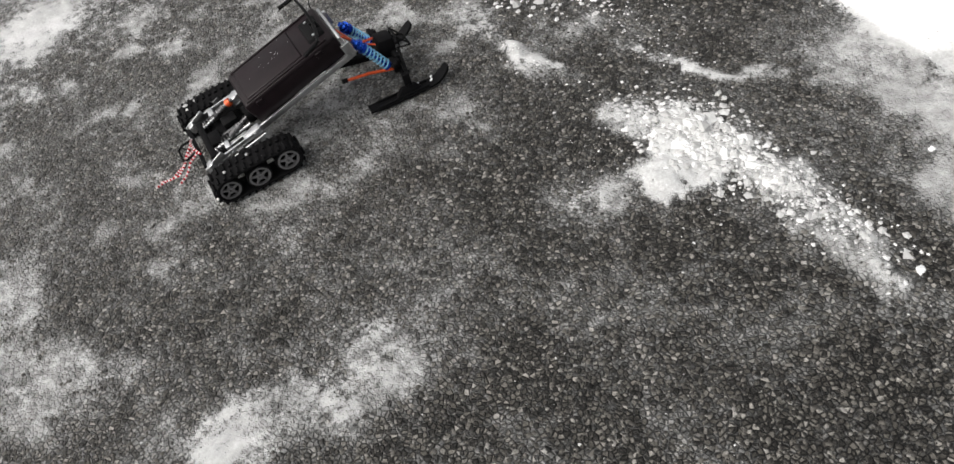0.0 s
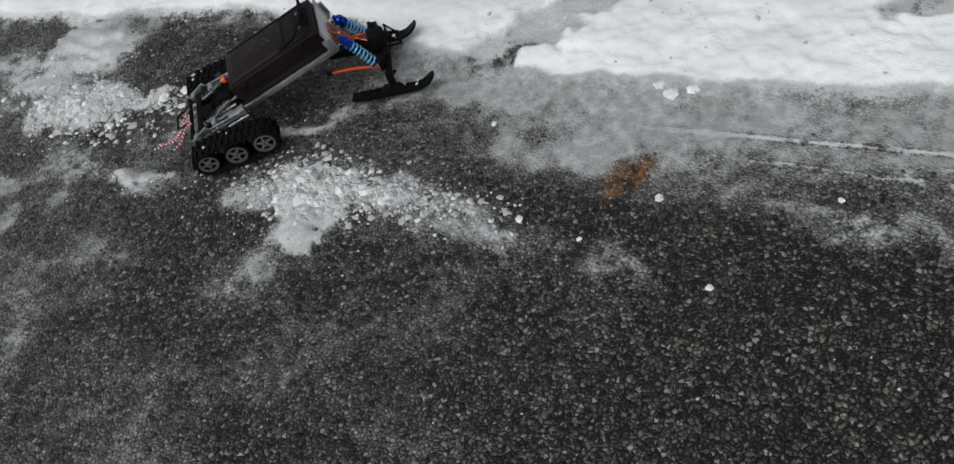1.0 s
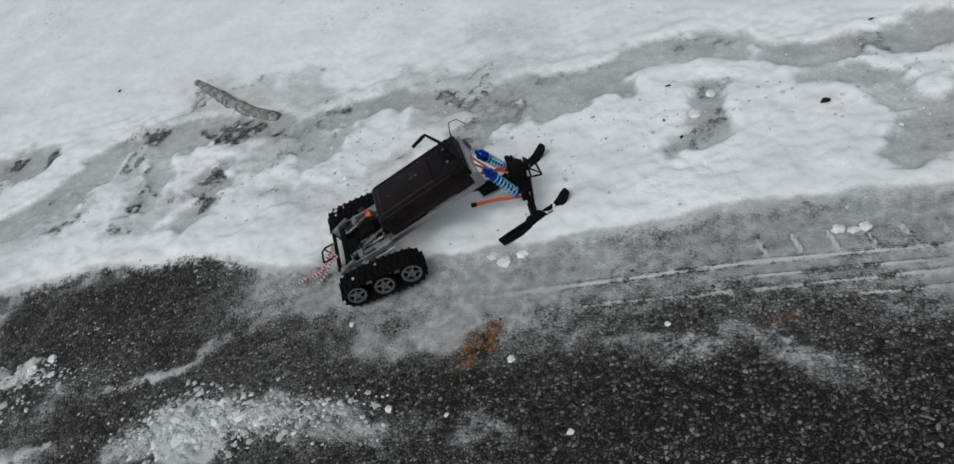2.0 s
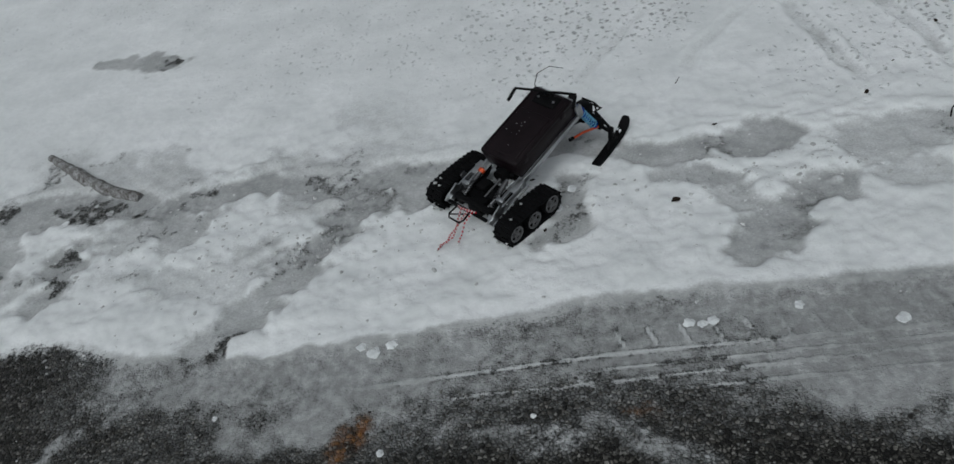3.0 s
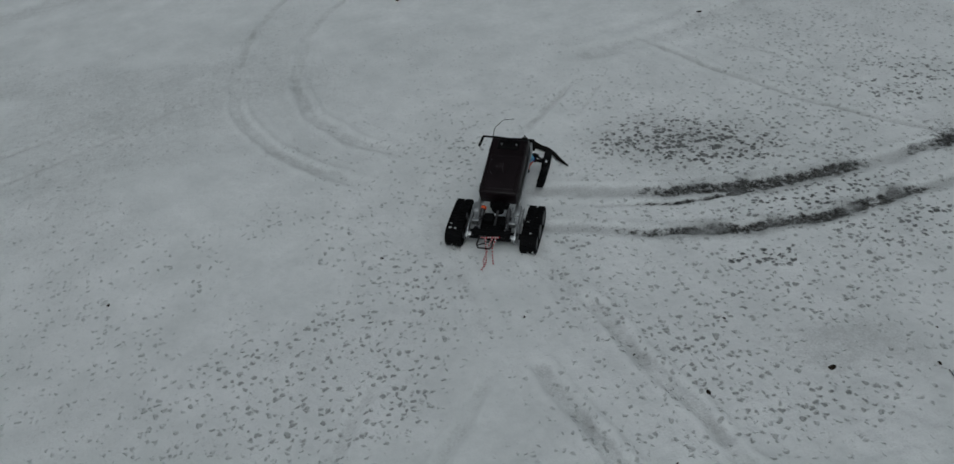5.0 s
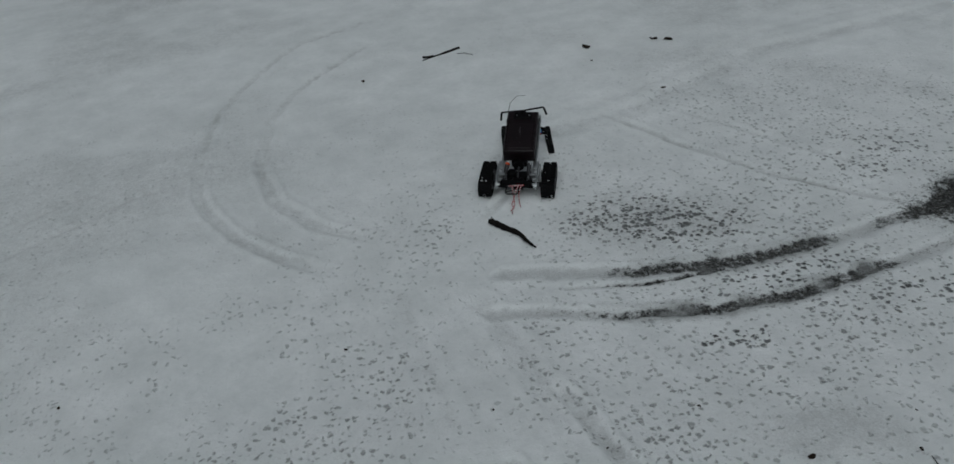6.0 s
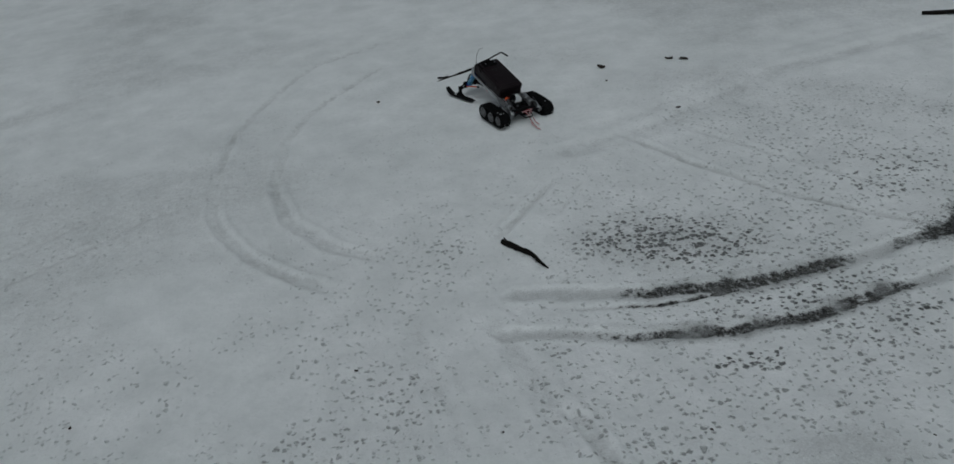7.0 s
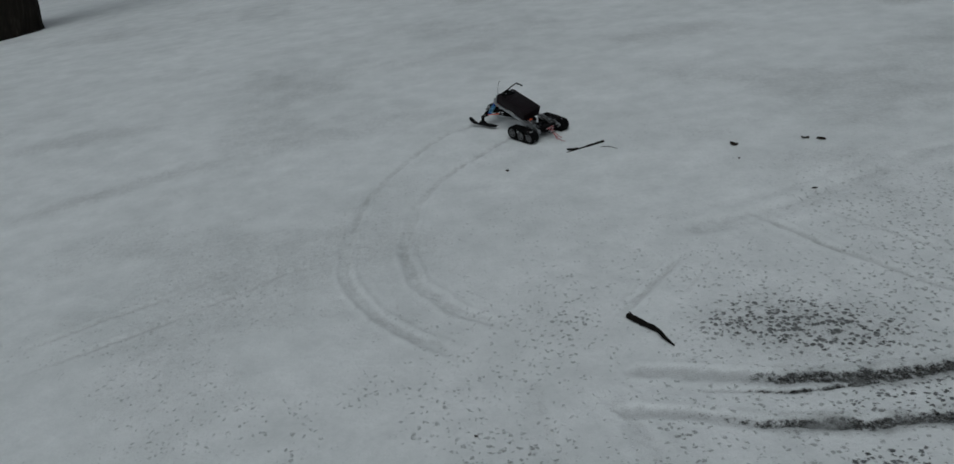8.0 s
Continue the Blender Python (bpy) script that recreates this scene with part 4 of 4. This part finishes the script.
    part("steering_block", bm, PLASTIC, car)
    bm = bmesh.new()
    tube(bm, [(-0.024, 0.388, 0.072), (-0.022, 0.412, 0.066), (0.022, 0.412, 0.066), (0.024, 0.388, 0.072), (0.020, 0.388, 0.096), (-0.020, 0.388, 0.096), (-0.024, 0.388, 0.072)], 0.0026, 8)
    tube(bm, [(0.020, 0.388, 0.096), (0.016, 0.412, 0.066)], 0.002, 8)
    tube(bm, [(-0.020, 0.388, 0.096), (-0.016, 0.412, 0.066)], 0.002, 8)
    part("front_bumper", bm, PLASTIC, car)
    # handlebar, whose space has the stem at the origin
    bm = bmesh.new()
    tube(bm, [(0, 0, -0.016), (0, 0.002, 0.014)], 0.0058, 12)
    block(bm, (0.030, 0.024, 0.008), pose(0, 0, -0.010), 0.002)
    tube(bm, [(-0.088, -0.036, 0.022), (-0.082, -0.002, 0.026), (-0.035, 0.004, 0.019), (0, 0.005, 0.015), (0.035, 0.004, 0.019), (0.082, -0.002, 0.026), (0.088, -0.036, 0.022)], 0.0034, 10)
    bar = part("handlebar", bm, PLASTIC, car, "thin black handlebar with swept ends")
    for x in (-1, 1):
        bm = bmesh.new()
        tube(bm, [(x * 0.0885, -0.040, 0.0215), (x * 0.083, -0.006, 0.0255)], 0.0042, 10)
        part("grip", bm, RUBBER, bar)
    bm = bmesh.new()
    block(bm, (0.074, 0.040, 0.007), DECK @ pose(0, 0.196, 0.002), 0.002, 0.85)
    block(bm, (0.030, 0.018, 0.010), DECK @ pose(0, 0.206, 0.006), 0.002, 0.8)
    part("steering_cowl", bm, PLASTIC, car, "black moulded cowl round the steering stem")
    STEERED[bar] = DECK @ pose(0, 0.203, 0.002)
    bar.matrix_basis = STEERED[bar]
    for x in (-0.022, 0.026):
        bm = bmesh.new()
        tube(bm, [deck(x, 0.194, 0.003), deck(x, 0.194, 0.0075)], 0.0032, 8)
        part("steering_screw", bm, ALU, car)
    bm = bmesh.new()
    tube(bm, [deck(-0.052, 0.218, -0.03), deck(-0.058, 0.222, 0.006), deck(-0.050, 0.236, 0.036), deck(-0.024, 0.258, 0.050), deck(0.006, 0.276, 0.038)], [0.0013, 0.0012, 0.0011, 0.0009, 0.0007], 6)
    part("antenna", bm, PLASTIC, car, "thin curved black aerial wire")
    return car


CAR = build_snowmobile()


# ---- litter on the snow ----
def build_stick(name, places, radii, mat, label, category, sides=9, side_twig=None):
    ob = new(name)
    pts, rad = [], []
    for k, ((a, ra), (b, rb)) in enumerate(zip(zip(places, radii), zip(places[1:], radii[1:]))):
        for j in range(4):
            f = j / 4
            pts.append(Vector(a).lerp(Vector(b), f) + 0.12 * ra * Vector((random.uniform(-1, 1), random.uniform(-1, 1), random.uniform(-1, 1))))
            rad.append((ra + (rb - ra) * f) * random.uniform(0.85, 1.15))
    pts.append(Vector(places[-1]))
    rad.append(radii[-1])
    bm = bmesh.new()
    tube(bm, pts, rad, sides)
    part("wood", bm, mat, ob)
    if side_twig:
        bm = bmesh.new()
        tube(bm, side_twig, radii[-1] * 0.6, 6)
        part("side_twig", bm, mat, ob)
    return tagged(ob, label, category)


def lay(points, lift):
    return [on_ground(x, y, lift) for x, y in points]


random.seed(21)
build_stick("charred_stick", lay([(1.155, 3.590), (1.172, 3.560), (1.195, 3.515), (1.225, 3.455), (1.232, 3.400), (1.245, 3.345)], 0.010), [0.010, 0.012, 0.010, 0.0085, 0.006, 0.003], CHAR,
            "wet black broken stick lying on snow", "stick", side_twig=lay([(1.172, 3.565), (1.165, 3.605)], 0.016))
build_stick("fallen_twig", lay([(1.36, 5.52), (1.44, 5.555), (1.52, 5.585), (1.60, 5.612)], 0.001), [0.002, 0.004, 0.008, 0.009], CHAR,
            "dark twig half buried in the snow", "twig", side_twig=lay([(1.43, 5.55), (1.41, 5.54), (1.37, 5.555)], 0.008))
build_stick("thin_twig", lay([(1.56, 5.515), (1.60, 5.50), (1.635, 5.445)], 0.004), [0.002, 0.002, 0.0015], CHAR, "thin bent dark twig on the snow", "twig", 6)
build_stick("buried_branch", lay([(-1.50, 2.06), (-1.40, 1.98), (-1.30, 1.90), (-1.20, 1.84), (-1.10, 1.80)], -0.002), [0.012, 0.020, 0.022, 0.020, 0.016], FROSTED, "brown branch crusted with snow, half buried", "branch")
build_stick("bent_twig", lay([(1.085, 1.735), (1.098, 1.765), (1.115, 1.780), (1.118, 1.765)], 0.004), [0.002, 0.002, 0.002, 0.0015], CHAR, "small bent dark twig on the snow", "twig", 6)
build_stick("dark_branch", lay([(4.10, 5.02), (4.22, 4.95), (4.36, 4.93)], 0.012), [0.010, 0.012, 0.009], CHAR, "dark fallen branch lying on snow", "branch", side_twig=lay([(4.20, 4.96), (4.28, 4.84)], 0.012))
build_stick("straight_twig", lay([(1.755, 2.01), (1.765, 2.06)], 0.003), [0.0016, 0.0012], CHAR, "small straight dark twig on snow", "twig", 6)
build_stick("grass_stalk", lay([(0.455, 2.03), (0.470, 2.06)], 0.003), [0.0015, 0.001], CHAR, "short dark stalk on speckled snow", "stalk", 6)


def build_leaf(x, y, size, turn):
    """A curled scrap of leaf: a thin folded blade with a ragged rim."""
    bm = bmesh.new()
    n = 9
    top = [bm.verts.new((size * random.uniform(0.7, 1.15) * math.cos(2 * math.pi * k / n), 0.6 * size * random.uniform(0.6, 1.2) * math.sin(2 * math.pi * k / n), size * random.uniform(0.10, 0.5))) for k in range(n)]
    mid = bm.verts.new((0, 0, 0.15 * size))
    low = [bm.verts.new(v.co - Vector((0, 0, 0.12 * size))) for v in top]
    base = bm.verts.new((0, 0, 0.0))
    for k in range(n):
        j = (k + 1) % n
        bm.faces.new((mid, top[k], top[j]))
        bm.faces.new((base, low[j], low[k]))
        bm.faces.new((top[k], low[k], low[j], top[j]))
    ob = part("leaf_scrap", bm, LEAF, None, "dark wet scrap of leaf on the snow")
    ob.matrix_basis = pose(*on_ground(x, y), 0, 0, turn)
    tagged(ob, category="leaf", group="leaf scraps on the snow")


random.seed(33)
for x, y, size in ((0.396, 1.524, 0.013), (0.529, 1.814, 0.008), (0.927, 1.878, 0.011), (1.514, 2.160, 0.012), (1.761, 2.088, 0.009), (1.196, 2.188, 0.010), (1.084, 2.380, 0.006),
                   (0.528, 3.051, 0.008), (-0.308, 3.124, 0.008), (2.221, 5.215, 0.028), (2.59, 5.14, 0.024), (2.65, 5.09, 0.026), (2.30, 4.46, 0.014), (-2.028, 1.424, 0.018), (-1.83, 2.09, 0.010),
                   (0.08, 1.47, 0.007), (-0.60, 1.449, 0.006), (0.05, 1.66, 0.008), (0.04, 1.53, 0.006), (1.03, 2.01, 0.005), (1.36, 2.42, 0.006), (0.995, 5.37, 0.016), (1.84, 2.20, 0.005), (0.86, 2.62, 0.005), (2.16, 5.0, 0.010)):
    build_leaf(x, y, size, random.uniform(0, 360))


# ---- ice chips and slush ----
def build_chip(x, y, size, flat):
    bm = bmesh.new()
    lump(bm, (0, 0, size * flat * 0.25), size * 0.75, flat, 2)
    ob = part("ice_chip", bm, SNOW, None, "lump of grey-white ice beside the wheel tracks", False)
    ob.matrix_basis = pose(*on_ground(x, y), 0, 0, random.uniform(0, 360))
    tagged(ob, category="ice", group="ice lumps by the drive")


random.seed(41)
for x, y, size, flat in ((-0.252, 0.867, 0.011, 0.7), (0.375, 1.135, 0.016, 0.5), (0.402, 1.130, 0.014, 0.5), (0.425, 1.137, 0.016, 0.5), (0.786, 1.103, 0.018, 0.4), (-0.30, 1.125, 0.022, 0.35),
                         (-0.26, 1.14, 0.018, 0.4), (-0.33, 1.14, 0.016, 0.4), (0.60, 1.16, 0.014, 0.5), (0.15, 1.62, 0.018, 0.4), (0.11, 1.55, 0.020, 0.35), (-1.46, 0.90, 0.018, 0.5), (-1.42, 0.93, 0.016, 0.5),
                         (-0.12, 0.70, 0.009, 0.5), (0.21, 0.27, 0.016, 0.6), (-0.49, 0.76, 0.010, 0.6), (-0.63, 0.98, 0.008, 0.6), (0.05, 0.93, 0.008, 0.6)):
    build_chip(x, y, size, flat)


def build_crumbs():
    """Slush crumbs strewn where the snow is broken, too many to count."""
    rng = np.random.RandomState(9)
    ico = bmesh.new()
    bmesh.ops.create_icosphere(ico, subdivisions=1, radius=1.0)
    ico.verts.index_update()
    unit = np.array([v.co[:] for v in ico.verts])
    tris = np.array([[v.index for v in f.verts] for f in ico.faces])
    ico.free()
    spots = []
    for cx, cy, rx, ry, count, size in ((-0.94, 0.73, 0.11, 0.07, 130, 0.022), (-1.67, 0.83, 0.15, 0.09, 120, 0.022), (-0.70, 0.75, 0.22, 0.05, 90, 0.014), (-0.93, 0.74, 0.15, 0.08, 620, 0.0125), (-0.72, 0.75, 0.22, 0.06, 300, 0.0085), (-0.9, 0.60, 0.2, 0.10, 140, 0.0045), (-1.66, 0.82, 0.20, 0.10, 320, 0.013), (-1.46, 0.885, 0.12, 0.04, 120, 0.012),
                                        (-1.86, 0.95, 0.16, 0.12, 80, 0.010), (-1.35, 0.98, 0.22, 0.14, 130, 0.006), (0.1, 1.19, 0.9, 0.05, 30, 0.007), (-1.1, 1.20, 0.6, 0.05, 40, 0.008), (-0.5, 1.55, 0.9, 0.25, 420, 0.011),
                                        (0.62, 1.60, 0.4, 0.15, 200, 0.010), (-1.0, 0.2, 0.8, 0.5, 90, 0.0045), (-0.2, 0.6, 0.9, 0.3, 40, 0.005), (-1.25, 0.88, 0.25, 0.05, 110, 0.006), (-1.3, 0.66, 0.3, 0.06, 90, 0.006)):
        count = int(1.4 * count)
        p = rng.randn(count, 2) * 0.5
        spots.append(np.c_[cx + p[:, 0] * rx, cy + p[:, 1] * ry, 0.36 * size * np.exp(np.clip(0.45 * rng.randn(count), -1, 0.8))])
    spots = np.concatenate(spots)
    z = sheet(spots[:, 0], spots[:, 1])[0]
    verts, faces = [], []
    for k, ((x, y, s), h) in enumerate(zip(spots, z)):
        shape = unit * rng.uniform(0.65, 1.2, (len(unit), 1)) * np.array([rng.uniform(0.7, 1.3), rng.uniform(0.7, 1.3), rng.uniform(0.45, 0.8)]) * s
        a = rng.rand() * 6.28
        c, d = math.cos(a), math.sin(a)
        verts.append(np.c_[shape[:, 0] * c - shape[:, 1] * d + x, shape[:, 0] * d + shape[:, 1] * c + y, shape[:, 2] + h - s * 0.18])
        faces.append(tris + k * len(unit))
    me = bpy.data.meshes.new("slush_crumbs")
    me.from_pydata(np.concatenate(verts).tolist(), [], np.concatenate(faces).tolist())
    me.materials.append(SLUSH)
    tagged(new("slush_crumbs", me), "white crumbs of broken slush strewn over the ground", "slush", kind="stuff")


build_crumbs()


# ---- the tree at the far side of the field ----
def build_tree(x, y):
    tree = tagged(new("bare_tree"), "thick bare tree trunk with dark rough bark standing in snow", "tree")
    random.seed(55)
    bm = bmesh.new()
    sides, rows = 22, []
    heights = (-0.3, 0.0, 0.08, 0.2, 0.4, 0.8, 1.5, 2.6, 4.2, 6.0, 7.5)
    radii = (0.56, 0.56, 0.54, 0.52, 0.50, 0.44, 0.41, 0.37, 0.32, 0.22, 0.10)
    for z, r in zip(heights, radii):
        flare = max(0.0, 0.5 - z)
        rows.append([bm.verts.new(((r * (1 + 0.25 * flare * math.sin(5 * a + 0.7) + random.uniform(-0.03, 0.03))) * math.cos(a) + 0.03 * z * math.sin(z), r * (1 + 0.25 * flare * math.sin(5 * a + 0.7)) * math.sin(a), z)) for a in (2 * math.pi * k / sides for k in range(sides))])
    for a, b in zip(rows, rows[1:]):
        for k in range(sides):
            bm.faces.new((a[k], a[(k + 1) % sides], b[(k + 1) % sides], b[k]))
    bm.faces.new(rows[-1])
    part("trunk", bm, BARK, tree)
    for k in range(9):
        a, z = 2.4 * k, 3.0 + 0.5 * k
        d = Vector((math.cos(a), math.sin(a), 0.5))
        p = Vector((0.03 * z * math.sin(z), 0, z))
        line = [p + d * s + Vector((random.uniform(-0.1, 0.1), random.uniform(-0.1, 0.1), 0.12 * s * s)) * (s > 0) for s in (0, 0.6, 1.2, 1.8, 2.4)]
        bm = bmesh.new()
        tube(bm, line, [0.12, 0.09, 0.07, 0.045, 0.02], 8)
        for j in (2, 3, 4):
            for sgn in (-1, 1):
                q = line[j]
                e = d.cross(Vector((0, 0, sgn))) + d * 0.7
                tube(bm, [q, q + e * 0.4 + Vector((0, 0, 0.15)), q + e * 0.75 + Vector((0, 0, 0.35))], [0.03, 0.018, 0.006], 5)
        part("limb", bm, BARK, tree)
    tree.location = on_ground(x, y)
    tree.rotation_euler = (0, radians(14), 0)


build_tree(-5.40, 15.1)

# ---- what moves ----
TRAVEL = [  # seconds, x, y, nose-up, lean, heading
    (0.0, -1.609, 0.080, -1.0, 0.7, -8.0),
    (0.5, -1.517, 0.550, -3.0, 0.6, -28.9),
    (1.0, -1.221, 0.864, 0.8, 0.6, -52.1),
    (1.5, -0.895, 1.034, -1.5, -2.0, -67.9),
    (1.7, -0.780, 1.080, -1.5, -2.0, -73.0),
    (2.1, -0.553, 1.205, -1.0, 0.5, -63.0),
    (2.45, -0.352, 1.323, -1.0, 2.0, -52.0),
    (2.8, -0.142, 1.444, -1.0, 3.0, -42.9),
    (3.0, -0.050, 1.565, -0.5, 3.0, -41.5),
    (3.5, 0.167, 1.890, -0.2, 3.0, -36.4),
    (4.0, 0.379, 2.212, 1.5, 3.0, -34.2),
    (4.5, 0.639, 2.619, -0.4, 2.7, -31.8),
    (5.0, 0.895, 3.036, 1.0, 3.3, -27.9),
    (5.2, 0.992, 3.198, 0.5, 3.0, -27.7),
    (5.55, 1.160, 3.470, 0.0, 3.0, -29.0),
    (6.3, 1.445, 4.070, -1.5, 2.4, -17.0),
    (6.5, 1.515, 4.280, -1.5, 3.6, -8.8),
    (7.0, 1.590, 4.770, -0.5, 2.5, 15.5),
    (7.5, 1.485, 5.430, 0.5, 0.9, 23.0),
    (8.0, 1.285, 5.940, 1.5, -1.0, 33.6),
]
STEER = [(0.0, -3), (0.5, -10), (1.0, -13.5), (1.5, -17), (1.7, 18), (2.8, 16), (3.5, 2), (4.0, 3), (4.5, 2.6), (5.0, 0), (5.2, 4), (6.3, 12), (6.5, 14), (7.0, 12), (7.5, 12), (8.0, 12)]
BAR = [(0.0, -4), (0.5, -12), (1.0, -9), (1.5, 0), (1.7, 20), (2.8, 20), (3.5, 3), (4.0, 4), (4.5, 3), (5.0, 0), (5.2, 5), (6.3, 15), (6.5, 18), (7.0, 16), (7.5, 16), (8.0, 16)]
LIFT = 0.003


def riding(x, y, head):
    """How high the toy stands at a place: on the higher of what its tracks and its skis lie on."""
    c, s = math.cos(radians(head)), math.sin(radians(head))
    spots = [(x + c * u - s * v, y + s * u + c * v) for u in (-0.1, 0.1) for v in (-0.05, 0.05, 0.34, 0.42)]
    return LIFT + max(0.0, sum(sorted(ground_height(*p) for p in spots)[-4:]) / 4)


def slope(x, y, head):
    """How steeply, in degrees, the field climbs ahead of the toy."""
    c, s = math.cos(radians(head)), math.sin(radians(head))
    a, b = (Vector([float(v) for v in rise(x - s * v_, y + c * v_, 0.0)]) for v_ in (-0.05, 0.38))
    return math.degrees(math.atan2(b.z - a.z, (b - a).xy.length))


def motions():
    walk(CAR, [(t, pose(*(float(v) for v in rise(x, y, riding(x, y, head))), up + slope(x, y, head), lean, head)) for t, x, y, up, lean, head in TRAVEL])
    for ob, rest in STEERED.items():
        turns = BAR if ob.name.startswith("handlebar") else STEER
        walk(ob, [(t, rest @ pose(0, 0, 0, 0, 0, a)) for t, a in turns])
    # the wheels roll with the way made
    gone, rows = 0.0, []
    ts = [r[0] for r in TRAVEL]
    for k in range(0, 241):
        t = k / 30
        x, y = np.interp(t, ts, [r[1] for r in TRAVEL]), np.interp(t, ts, [r[2] for r in TRAVEL])
        if k:
            gone += math.hypot(x - rows[-1][1], y - rows[-1][2])
        rows.append((t, x, y, gone))
    for ob, y, z, r in TURNING:
        walk(ob, [(t, Matrix.Translation((0, y, z)) @ Matrix.Rotation(-g / (r + 0.005), 4, "X")) for t, _, _, g in rows])


motions()
